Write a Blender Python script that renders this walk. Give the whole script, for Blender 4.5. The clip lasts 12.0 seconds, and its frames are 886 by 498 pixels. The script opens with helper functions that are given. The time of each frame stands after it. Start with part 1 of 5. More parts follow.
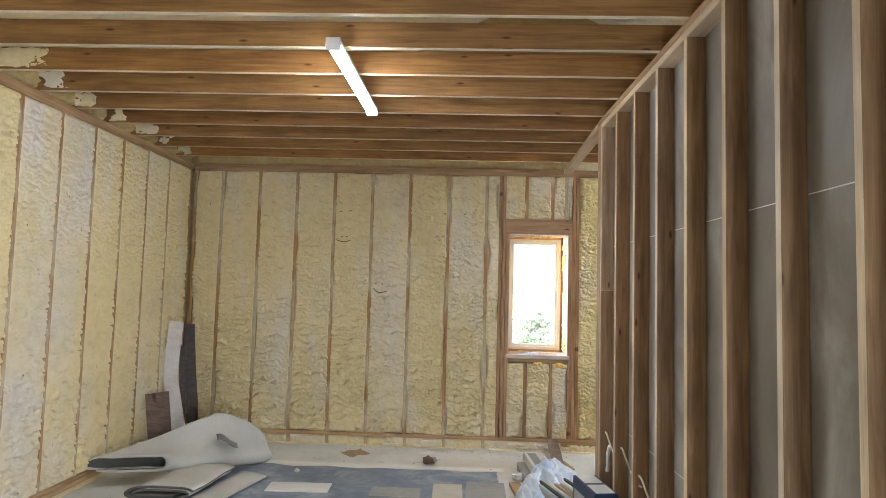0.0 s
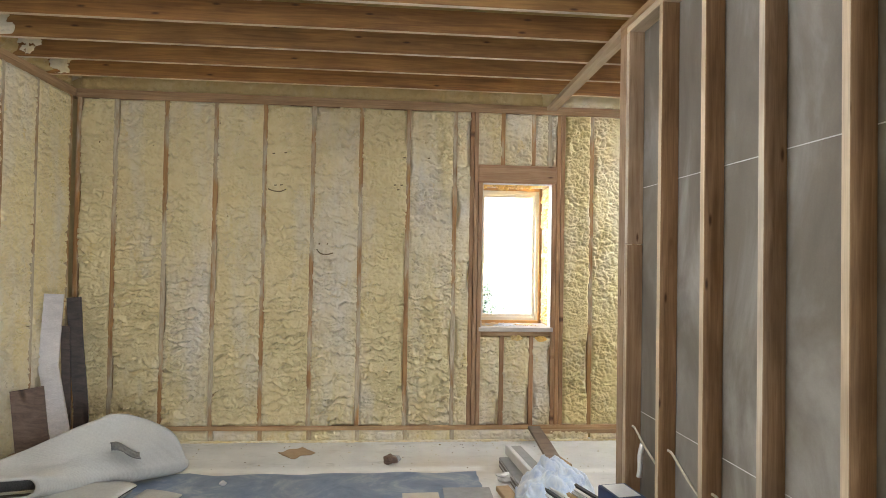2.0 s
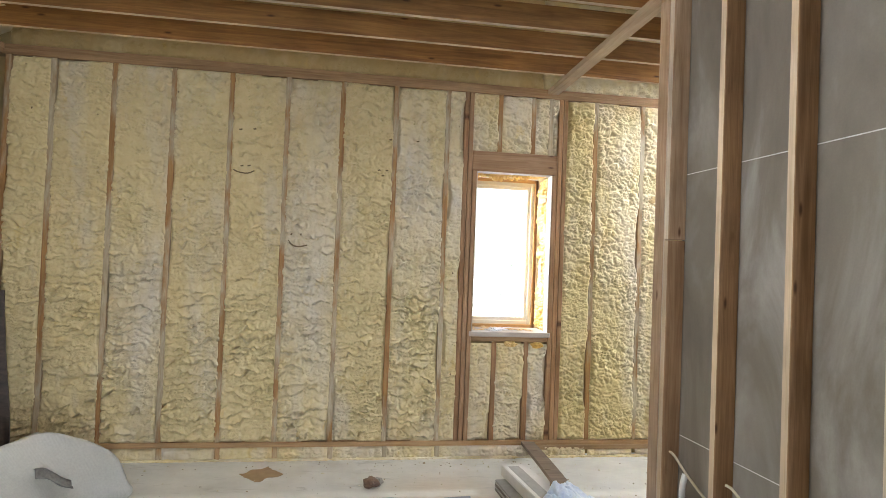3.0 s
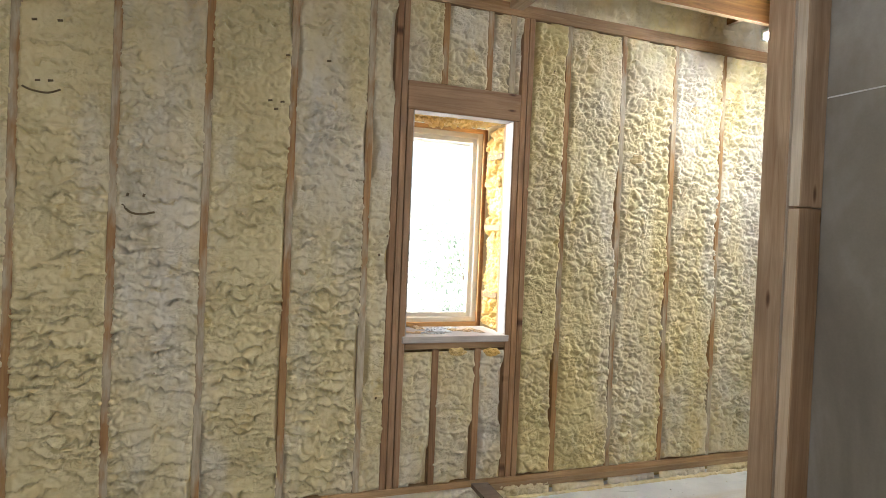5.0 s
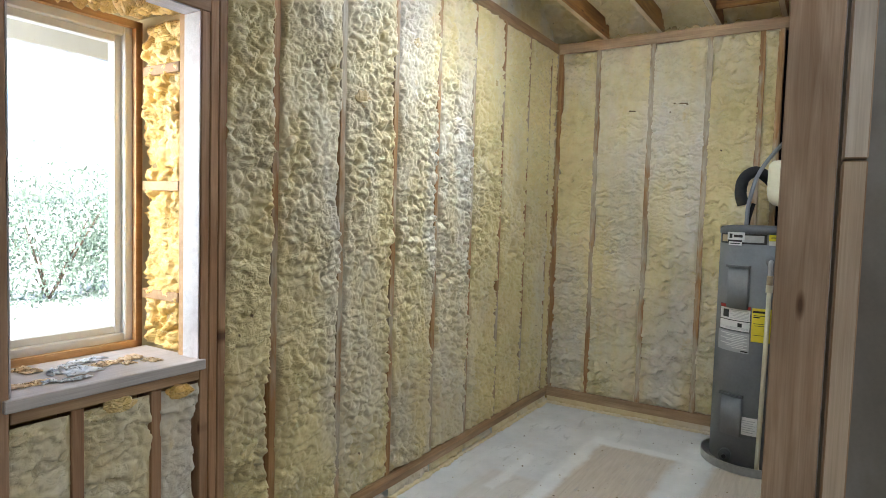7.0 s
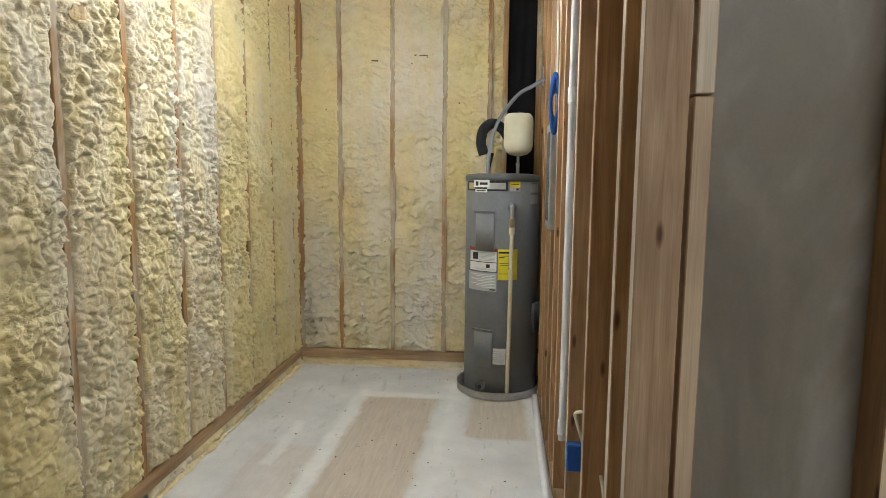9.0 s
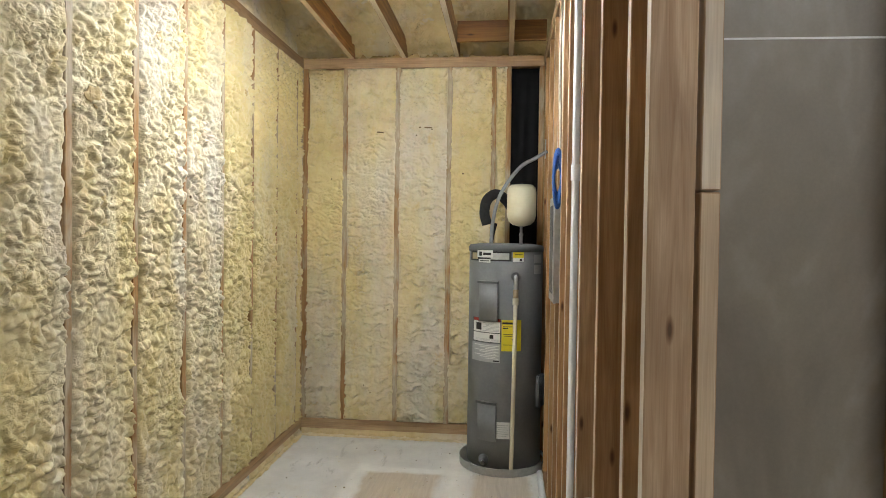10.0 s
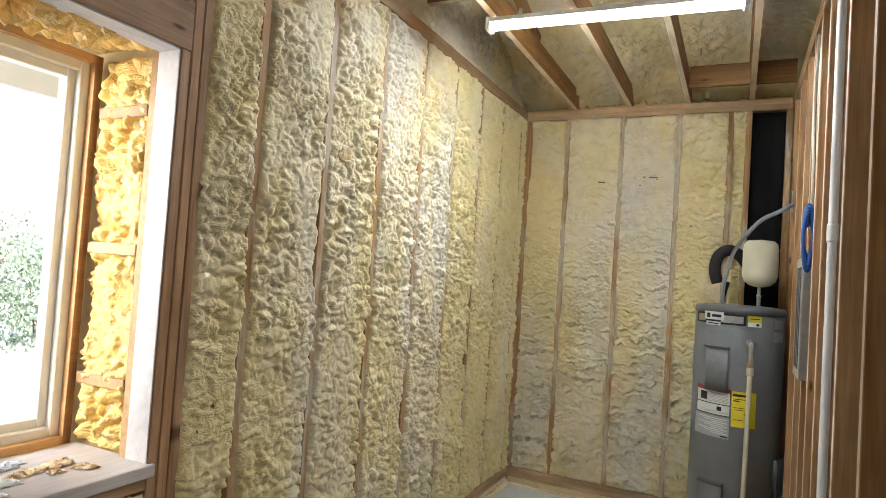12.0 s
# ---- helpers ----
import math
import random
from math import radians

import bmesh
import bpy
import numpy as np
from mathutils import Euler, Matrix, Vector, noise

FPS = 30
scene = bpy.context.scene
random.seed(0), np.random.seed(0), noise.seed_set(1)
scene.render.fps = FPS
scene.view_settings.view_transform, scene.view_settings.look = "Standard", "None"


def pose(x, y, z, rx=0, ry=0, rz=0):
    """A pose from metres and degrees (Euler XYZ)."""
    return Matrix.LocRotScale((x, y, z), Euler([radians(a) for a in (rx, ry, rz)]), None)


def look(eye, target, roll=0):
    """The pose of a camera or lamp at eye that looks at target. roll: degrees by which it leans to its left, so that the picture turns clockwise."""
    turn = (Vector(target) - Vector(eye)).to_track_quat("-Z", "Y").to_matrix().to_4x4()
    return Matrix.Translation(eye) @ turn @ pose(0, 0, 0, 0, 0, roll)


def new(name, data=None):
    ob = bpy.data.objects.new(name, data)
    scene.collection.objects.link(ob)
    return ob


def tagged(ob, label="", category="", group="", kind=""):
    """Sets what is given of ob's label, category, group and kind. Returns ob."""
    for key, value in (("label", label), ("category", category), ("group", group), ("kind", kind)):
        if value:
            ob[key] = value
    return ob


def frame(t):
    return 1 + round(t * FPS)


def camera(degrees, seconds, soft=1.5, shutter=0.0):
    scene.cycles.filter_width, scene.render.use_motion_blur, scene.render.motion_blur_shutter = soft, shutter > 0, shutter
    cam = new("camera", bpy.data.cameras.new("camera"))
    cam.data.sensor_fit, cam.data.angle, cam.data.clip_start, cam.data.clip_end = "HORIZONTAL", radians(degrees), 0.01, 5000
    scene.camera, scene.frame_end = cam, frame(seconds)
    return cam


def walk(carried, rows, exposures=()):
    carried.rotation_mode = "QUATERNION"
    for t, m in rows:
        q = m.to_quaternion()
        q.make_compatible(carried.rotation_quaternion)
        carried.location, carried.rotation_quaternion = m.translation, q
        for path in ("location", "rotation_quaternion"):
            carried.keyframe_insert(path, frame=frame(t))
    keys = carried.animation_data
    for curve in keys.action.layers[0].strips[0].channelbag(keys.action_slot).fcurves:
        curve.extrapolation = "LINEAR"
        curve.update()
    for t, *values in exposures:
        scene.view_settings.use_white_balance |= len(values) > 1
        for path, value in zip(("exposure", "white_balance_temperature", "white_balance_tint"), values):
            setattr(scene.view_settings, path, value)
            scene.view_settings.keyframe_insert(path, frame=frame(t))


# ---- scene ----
cam = camera(71.7, 12.0, soft=0.9)
PATH = [
    (0, (0.197, 0.156, 1.636), (0.123, 2.15, 1.769), 1.5),
    (0.5, (0.119, 0.319, 1.601), (0.089, 2.317, 1.676), 1.0),
    (1, (0.069, 0.644, 1.596), (0.089, 2.643, 1.639), 0.6),
    (1.5, (-0.04, 0.955, 1.565), (0.044, 2.953, 1.606), 0.8),
    (2, (-0.13, 1.319, 1.551), (0.038, 3.311, 1.591), 1.0),
    (2.5, (-0.273, 1.658, 1.532), (-0.022, 3.642, 1.574), 1.6),
    (3, (-0.342, 1.912, 1.514), (-0.027, 3.887, 1.558), 2.2),
    (4.8, (-0.396, 3.201, 1.528), (0.223, 5.103, 1.51), 2.3),
    (5, (-0.365, 3.372, 1.529), (0.342, 5.243, 1.5), 2.4),
    (5.5, (-0.369, 3.753, 1.519), (0.577, 5.514, 1.472), 2.4),
    (6, (-0.311, 4.122, 1.509), (0.886, 5.723, 1.44), 2.2),
    (6.5, (-0.183, 4.445, 1.53), (1.266, 5.82, 1.44), 2.0),
    (7, (-0.138, 4.687, 1.546), (1.552, 5.75, 1.431), 1.7),
    (7.5, (-0.022, 4.841, 1.534), (1.833, 5.577, 1.394), 1.5),
    (7.7, (0.016, 4.881, 1.54), (1.91, 5.506, 1.386), 1.3),
    (9.3, (-0.063, 5.041, 1.502), (1.917, 5.204, 1.273), 0.5),
    (9.5, (-0.055, 5.041, 1.508), (1.928, 5.211, 1.306), 0.6),
    (10, (-0.041, 5.046, 1.569), (1.949, 5.246, 1.53), 0.8),
    (10.5, (-0.068, 5.069, 1.637), (1.903, 5.353, 1.83), 0.7),
    (11, (-0.088, 5.087, 1.676), (1.841, 5.51, 1.987), 0.3),
    (11.5, (-0.096, 5.106, 1.642), (1.811, 5.667, 1.862), 2.1),
    (12, (-0.03, 5.063, 1.616), (1.771, 5.929, 1.69), 3.8),
]
walk(cam, [(t, look(eye, target, roll)) for t, eye, target, roll in PATH], exposures=[(0, 2.62, 6350, 10), (1.5, 2.75, 6400, 10), (3, 2.72, 6400, 10), (5, 2.28, 6400, 10), (6.5, 2.0, 6150, 9), (7.3, 1.8, 5750, 8), (8.3, 1.95, 6100, 9), (9.5, 2.2, 6550, 9), (11, 2.18, 6600, 10), (12, 2.0, 6400, 10)])

# ---- world, sun, lamps ----
world = bpy.data.worlds.new("world")
scene.world = world
world.use_nodes = True
wn = world.node_tree
sky = wn.nodes.new("ShaderNodeTexSky")
sky.sky_type = "NISHITA"
sky.sun_disc = False
sky.sun_elevation = radians(42)
sky.sun_rotation = radians(215)
sky.air_density, sky.dust_density = 1.0, 2.0
wn.links.new(sky.outputs[0], wn.nodes["Background"].inputs[0])
wn.nodes["Background"].inputs[1].default_value = 0.15
sun_data = bpy.data.lights.new("sun", "SUN")
sun_data.energy, sun_data.angle, sun_data.color = 4.6, radians(0.5), (1.0, 0.95, 0.87)
sun = new("sun", sun_data)
sun.matrix_world = look((0, 0, 20), (0.42, 0.6, 19.1))
LAMP = 25.0

# light of the open sky beside the window
sky_data = bpy.data.lights.new("window_sky_light", "AREA")
sky_data.shape, sky_data.size, sky_data.size_y, sky_data.energy = "RECTANGLE", 0.8, 1.3, 17.0
sky_data.color = (0.88, 0.94, 1.0)
sky_lamp = new("window_sky_light", sky_data)
sky_lamp.matrix_world = look((0.02, 7.72, 2.0), (1.15, 6.75, 1.45))

# daylight from the doorway in the partition, behind the start of the walk
door_data = bpy.data.lights.new("doorway_sky_light", "AREA")
door_data.shape, door_data.size, door_data.size_y, door_data.energy = "RECTANGLE", 1.2, 2.0, 25.0
door_data.color = (0.80, 0.90, 1.0)
door_lamp = new("doorway_sky_light", door_data)
door_lamp.matrix_world = look((1.24, -1.0, 1.08), (-2.76, 2.2, 0.8))


# ---- materials ----
def material(name):
    m = bpy.data.materials.new(name)
    m.use_nodes = True
    return m, m.node_tree, m.node_tree.nodes["Principled BSDF"]


def node(nt, kind, **values):
    n = nt.nodes.new(kind)
    for key, value in values.items():
        n.inputs[key.replace("_", " ")].default_value = value
    return n


def coords(nt, scale=(1, 1, 1), shift=None):
    tc = nt.nodes.new("ShaderNodeTexCoord")
    mp = nt.nodes.new("ShaderNodeMapping")
    mp.inputs["Scale"].default_value = scale
    nt.links.new(tc.outputs["Object"], mp.inputs["Vector"])
    if shift:
        info = nt.nodes.new("ShaderNodeObjectInfo")
        mul = nt.nodes.new("ShaderNodeVectorMath")
        mul.operation = "SCALE"
        comb = nt.nodes.new("ShaderNodeCombineXYZ")
        for i in range(3):
            nt.links.new(info.outputs["Random"], comb.inputs[i])
        nt.links.new(comb.outputs[0], mul.inputs[0])
        mul.inputs["Scale"].default_value = shift
        nt.links.new(mul.outputs[0], mp.inputs["Location"])
    return mp.outputs[0]


def noise_tex(nt, vec, scale, detail=4.0, rough=0.55, distort=0.0):
    n = node(nt, "ShaderNodeTexNoise", Scale=scale, Detail=detail, Roughness=rough, Distortion=distort)
    nt.links.new(vec, n.inputs["Vector"])
    return n.outputs["Fac"]


def ramp(nt, fac, stops):
    r = nt.nodes.new("ShaderNodeValToRGB")
    while len(r.color_ramp.elements) < len(stops):
        r.color_ramp.elements.new(0.5)
    for e, (p, c) in zip(r.color_ramp.elements, stops):
        e.position = p
        e.color = (*c, 1) if len(c) == 3 else c
    nt.links.new(fac, r.inputs[0])
    return r.outputs["Color"]


def mix(nt, fac, a, b, blend="MIX"):
    n = nt.nodes.new("ShaderNodeMix")
    n.data_type, n.blend_type = "RGBA", blend
    for socket, value in ((n.inputs[0], fac), (n.inputs[6], a), (n.inputs[7], b)):
        if hasattr(value, "is_linked"):
            nt.links.new(value, socket)
        elif isinstance(value, tuple):
            socket.default_value = (*value, 1)
        else:
            socket.default_value = value
    return n.outputs[2]


def bump(nt, height, strength, distance, bsdf, after=None):
    b = node(nt, "ShaderNodeBump", Strength=strength, Distance=distance)
    nt.links.new(height, b.inputs["Height"])
    if after:
        nt.links.new(after, b.inputs["Normal"])
    nt.links.new(b.outputs[0], bsdf.inputs["Normal"])
    return b.outputs[0]


def rand(nt):
    return nt.nodes.new("ShaderNodeObjectInfo").outputs["Random"]


def maths(nt, op, a, b=0.0, clamp=False):
    n = nt.nodes.new("ShaderNodeMath")
    n.operation, n.use_clamp = op, clamp
    for socket, value in ((n.inputs[0], a), (n.inputs[1], b)):
        if hasattr(value, "is_linked"):
            nt.links.new(value, socket)
        else:
            socket.default_value = value
    return n.outputs[0]


def wood(name, dark, light, rough=0.62, knots=True):
    """Sawn softwood, grain along the local x axis."""
    m, nt, b = material(name)
    v = coords(nt, (0.9, 14, 14), 23.0)
    grain = noise_tex(nt, v, 2.2, 5, 0.6, 0.9)
    col = ramp(nt, grain, [(0.3, dark), (0.7, light)])
    fine = noise_tex(nt, coords(nt, (3, 160, 160), 11.0), 2.0, 2)
    col = mix(nt, 0.35, col, ramp(nt, fine, [(0.3, (0.55, 0.5, 0.45)), (0.65, (1, 1, 1))]), "MULTIPLY")
    tone = ramp(nt, rand(nt), [(0.0, (0.70, 0.60, 0.52)), (0.35, (1.0, 0.92, 0.82)), (0.7, (0.92, 0.93, 0.98)), (1.0, (1.18, 1.05, 0.88))])
    col = mix(nt, 0.8, col, tone, "MULTIPLY")
    if knots:
        vo = node(nt, "ShaderNodeTexVoronoi", Scale=1.0)
        vo.voronoi_dimensions = "2D"
        nt.links.new(coords(nt, (2.3, 8, 8), 37.0), vo.inputs["Vector"])
        k = ramp(nt, vo.outputs["Distance"], [(0.022, (0.20, 0.12, 0.08)), (0.042, (0.48, 0.38, 0.30)), (0.075, (1, 1, 1))])
        chosen = nt.nodes.new("ShaderNodeSeparateColor")
        nt.links.new(vo.outputs["Color"], chosen.inputs[0])
        col = mix(nt, maths(nt, "MULTIPLY", maths(nt, "GREATER_THAN", chosen.outputs[0], 0.48), 0.9), col, k, "MULTIPLY")
    stain = noise_tex(nt, coords(nt, (1, 1, 1), 5.0), 2.6, 3)
    col = mix(nt, 0.6, col, ramp(nt, stain, [(0.35, (0.66, 0.62, 0.6)), (0.62, (1.05, 1.02, 1.0))]), "MULTIPLY")
    nt.links.new(col, b.inputs["Base Color"])
    b.inputs["Roughness"].default_value = rough
    bump(nt, grain, 0.25, 0.004, b)
    return m


def foam_material(name, yellow, pale, lumps=1.0):
    """Sprayed polyurethane foam with a thin shiny skin and a drift of grey dust."""
    m, nt, b = material(name)
    v = coords(nt, (1, 1, 1))
    big = noise_tex(nt, coords(nt, (2.6, 2.6, 0.8), 9.0), 1.0, 4, 0.62)
    big = maths(nt, "ADD", big, maths(nt, "MULTIPLY", maths(nt, "SUBTRACT", rand(nt), 0.5), 0.22))
    col = mix(nt, ramp(nt, big, [(0.43, (0, 0, 0)), (0.72, (1, 1, 1))]), yellow, pale)
    mid = noise_tex(nt, v, 14, 4, 0.6)
    col = mix(nt, 0.45, col, ramp(nt, mid, [(0.3, (0.84, 0.78, 0.62)), (0.6, (1.0, 1.0, 1.0))]), "MULTIPLY")
    ochre = ramp(nt, noise_tex(nt, coords(nt, (1, 1, 0.6), 7.0), 7.0, 3, 0.6), [(0.66, (0, 0, 0)), (0.74, (1, 1, 1))])
    col = mix(nt, maths(nt, "MULTIPLY", ochre, 0.45), col, (0.72, 0.52, 0.16))
    pits = node(nt, "ShaderNodeTexVoronoi", Scale=9.0)
    nt.links.new(coords(nt, (1, 1, 0.8), 3.0), pits.inputs["Vector"])
    near = ramp(nt, pits.outputs["Distance"], [(0.04, (1, 1, 1)), (0.075, (0, 0, 0))])
    keep = ramp(nt, noise_tex(nt, v, 3.0, 2), [(0.55, (0, 0, 0)), (0.59, (1, 1, 1))])
    col = mix(nt, mix(nt, 1.0, near, keep, "MULTIPLY"), col, (0.16, 0.10, 0.04))
    nt.links.new(col, b.inputs["Base Color"])
    nt.links.new(ramp(nt, mid, [(0.3, (0.50, 0.50, 0.50)), (0.65, (0.27, 0.27, 0.27))]), b.inputs["Roughness"])
    b.inputs["Specular IOR Level"].default_value = 0.55
    ridge = maths(nt, "ABSOLUTE", maths(nt, "SUBTRACT", noise_tex(nt, coords(nt, (1, 1, 1.5), 6.0), 19.0, 4, 0.55, 0.5), 0.5))
    ridge = maths(nt, "POWER", maths(nt, "MULTIPLY", ridge, 5.0, True), 0.5)
    area = ramp(nt, noise_tex(nt, coords(nt, (1, 1, 1), 2.0), 3.2, 3), [(0.40, (0.1, 0.1, 0.1)), (0.60, (1, 1, 1))])
    n0 = bump(nt, mix(nt, area, (1.0, 1.0, 1.0), ridge), 0.6, 0.009 * lumps, b)
    n1 = bump(nt, noise_tex(nt, v, 55, 5, 0.6), 0.4 * lumps, 0.006, b, n0)
    bump(nt, noise_tex(nt, v, 210, 2), 0.2, 0.0012, b, n1)
    return m


def speckled(name, base, other, scale, rough=0.7, strength=0.15, distance=0.002, metal=0.0):
    m, nt, b = material(name)
    v = coords(nt, (1, 1, 1), 4.0)
    f = noise_tex(nt, v, scale, 5, 0.6)
    g = noise_tex(nt, v, scale * 0.12, 3)
    col = mix(nt, ramp(nt, f, [(0.3, (0, 0, 0)), (0.7, (1, 1, 1))]), base, other)
    col = mix(nt, 0.5, col, ramp(nt, g, [(0.3, (0.8, 0.8, 0.8)), (0.65, (1.05, 1.05, 1.05))]), "MULTIPLY")
    nt.links.new(col, b.inputs["Base Color"])
    b.inputs["Roughness"].default_value = rough
    b.inputs["Metallic"].default_value = metal
    bump(nt, f, strength, distance, b)
    return m


def glow(name, colour, strength):
    m, nt, b = material(name)
    b.inputs["Base Color"].default_value = (0.9, 0.9, 0.9, 1)
    b.inputs["Emission Color"].default_value = (*colour, 1)
    b.inputs["Emission Strength"].default_value = strength
    return m


def oversprayed_wood(name):
    """Orange-brown stud edge half covered by a tan film of foam dust; grain along the local x axis."""
    m, nt, b = material(name)
    grain = noise_tex(nt, coords(nt, (0.9, 14, 14), 23.0), 2.2, 5, 0.6, 0.9)
    bare = ramp(nt, grain, [(0.3, (0.27, 0.125, 0.04)), (0.7, (0.50, 0.28, 0.11))])
    dust = ramp(nt, noise_tex(nt, coords(nt, (6, 30, 30), 3.0), 2.0, 4), [(0.3, (0.42, 0.335, 0.22)), (0.7, (0.60, 0.52, 0.385))])
    drift = noise_tex(nt, coords(nt, (1.1, 5, 5), 31.0), 1.3, 5, 0.65)
    cover = ramp(nt, drift, [(0.45, (0, 0, 0)), (0.57, (0.9, 0.9, 0.9))])
    nt.links.new(mix(nt, cover, bare, dust), b.inputs["Base Color"])
    b.inputs["Roughness"].default_value = 0.62
    bump(nt, grain, 0.3, 0.004, b)
    return m


STUD = wood("stud_pine", (0.38, 0.24, 0.135), (0.62, 0.465, 0.31))
ALCOVE_STUD = wood("orange_stud_pine", (0.38, 0.205, 0.085), (0.64, 0.42, 0.22))
JAMB_STUD = wood("reddish_stud_pine", (0.34, 0.185, 0.085), (0.56, 0.365, 0.21))
# Stud wood darkened: the shaded side of the partition studs is in the colour.
PARTITION_STUD = wood("shaded_stud_pine", (0.23, 0.13, 0.06), (0.44, 0.285, 0.16))
STUD_DUSTY = oversprayed_wood("oversprayed_stud_pine")
JOIST = wood("joist_pine", (0.19, 0.088, 0.026), (0.42, 0.228, 0.072))
# Pale faces: dust under joists; on studs and nailer, lamplight put into the colour.
EDGE = wood("pale_dusty_and_lit_edge", (0.68, 0.57, 0.43), (0.86, 0.78, 0.64), knots=False)
PLATE = wood("plate_pine", (0.36, 0.23, 0.12), (0.60, 0.43, 0.25), knots=False)
FOAM = foam_material("spray_foam", (0.78, 0.65, 0.375), (0.75, 0.685, 0.61))
FOAM_ALCOVE = foam_material("yellow_spray_foam", (0.785, 0.655, 0.335), (0.765, 0.695, 0.58))
# Ochre foam, darkened to hold the shade above the wall plates.
FOAM_RIM = foam_material("ochre_and_shaded_rim_foam", (0.58, 0.42, 0.19), (0.72, 0.60, 0.36))
FOAM_REVEAL = foam_material("reveal_foam", (0.86, 0.55, 0.15), (0.88, 0.70, 0.34), 1.6)


def gypsum_material():
    """Grey-brown back paper with cloudy pale patches."""
    m, nt, b = material("gypsum_back_paper")
    cloud = noise_tex(nt, coords(nt, (1, 1.7, 0.7)), 1.5, 5, 0.6, 0.5)
    col = ramp(nt, cloud, [(0.34, (0.18, 0.157, 0.13)), (0.50, (0.235, 0.21, 0.178)), (0.70, (0.42, 0.40, 0.375))])
    fibre = noise_tex(nt, coords(nt, (1, 1, 1)), 160, 3)
    col = mix(nt, 0.25, col, ramp(nt, fibre, [(0.3, (0.8, 0.8, 0.8)), (0.7, (1.08, 1.08, 1.08))]), "MULTIPLY")
    nt.links.new(col, b.inputs["Base Color"])
    b.inputs["Roughness"].default_value = 0.5
    bump(nt, fibre, 0.08, 0.0006, b)
    return m


GYPSUM = gypsum_material()
LAMP_GLOW = glow("lamp_diffuser", (0.90, 0.96, 1.0), LAMP * 1.3)
LAMP_GLOW_HALL = glow("hall_lamp_diffuser", (0.93, 0.96, 1.0), LAMP * 0.85)
LAMP_WHITE = speckled("lamp_white_steel", (0.75, 0.75, 0.75), (0.8, 0.8, 0.8), 40, 0.4, 0.02)


# ---- mesh helpers ----
def part(name, bm, mat, parent=None, label="", smooth=False):
    me = bpy.data.meshes.new(name)
    if smooth:
        for f in bm.faces:
            f.smooth = True
    bm.to_mesh(me)
    bm.free()
    me.materials.append(mat)
    ob = new(name, me)
    if parent:
        ob.parent = parent
    if label:
        ob["label"] = label
    return ob


def empty(name, x=0, y=0, z=0):
    ob = new(name)
    ob.location = (x, y, z)
    ob.empty_display_size = 0.1
    return ob


def box(bm, x0, x1, y0, y1, z0, z1, m=None):
    v = bmesh.ops.create_cube(bm, size=1)["verts"]
    t = Matrix.Translation(((x0 + x1) / 2, (y0 + y1) / 2, (z0 + z1) / 2)) @ Matrix.Diagonal((x1 - x0, y1 - y0, z1 - z0, 1))
    bmesh.ops.transform(bm, matrix=(m @ t) if m else t, verts=v)
    return v


def soften(bm, width, segments=1):
    bmesh.ops.bevel(bm, geom=bm.edges[:], offset=width, segments=segments, affect="EDGES")


def place(ob, m, parent):
    ob.parent = parent
    ob.matrix_basis = m
    return ob


def board(name, p0, p1, across, width, thick, mat, parent, label="", bow=0.0, edge_mat=None):
    """A sawn board from p0 to p1 (middle of its section); width along the direction across."""
    p0, p1 = Vector(p0), Vector(p1)
    ax = (p1 - p0).normalized()
    ay = Vector(across) - ax * ax.dot(Vector(across))
    ay.normalize()
    az = ax.cross(ay)
    length = (p1 - p0).length
    bm = bmesh.new()
    box(bm, 0, length, -width / 2, width / 2, -thick / 2, thick / 2)
    soften(bm, 0.0025)
    if bow:
        bmesh.ops.subdivide_edges(bm, edges=[e for e in bm.edges if e.calc_length() > length * 0.5], cuts=6)
        for v in bm.verts:
            v.co.z += bow * math.sin(math.pi * v.co.x / length)
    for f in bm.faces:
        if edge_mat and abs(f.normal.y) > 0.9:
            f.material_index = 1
    ob = part(name, bm, mat, None, label)
    if edge_mat:
        ob.data.materials.append(edge_mat)
    m = Matrix((ax, ay, az)).transposed().to_4x4()
    m.translation = p0
    return place(ob, m, parent)


def lattice(ix, iy, seed):
    h = (ix * 374761393 + iy * 668265263 + seed * 362437) & 0x7FFFFFFF
    h = ((h ^ (h >> 13)) * 1274126177) & 0x7FFFFFFF
    return ((h ^ (h >> 16)) & 0xFFFF) / 65535.0 * 2 * math.pi


def perlin(x, y, seed):
    x0, y0 = np.floor(x).astype(np.int64), np.floor(y).astype(np.int64)
    fx, fy = x - x0, y - y0
    sx, sy = fx * fx * fx * (fx * (fx * 6 - 15) + 10), fy * fy * fy * (fy * (fy * 6 - 15) + 10)
    out = 0
    for dx in (0, 1):
        for dy in (0, 1):
            a = lattice(x0 + dx, y0 + dy, seed)
            w = (sx if dx else 1 - sx) * (sy if dy else 1 - sy)
            out = out + w * (np.cos(a) * (fx - dx) + np.sin(a) * (fy - dy))
    return out * 1.5


def step(a, b, x):
    t = np.clip((x - a) / (b - a), 0, 1)
    return t * t * (3 - 2 * t)


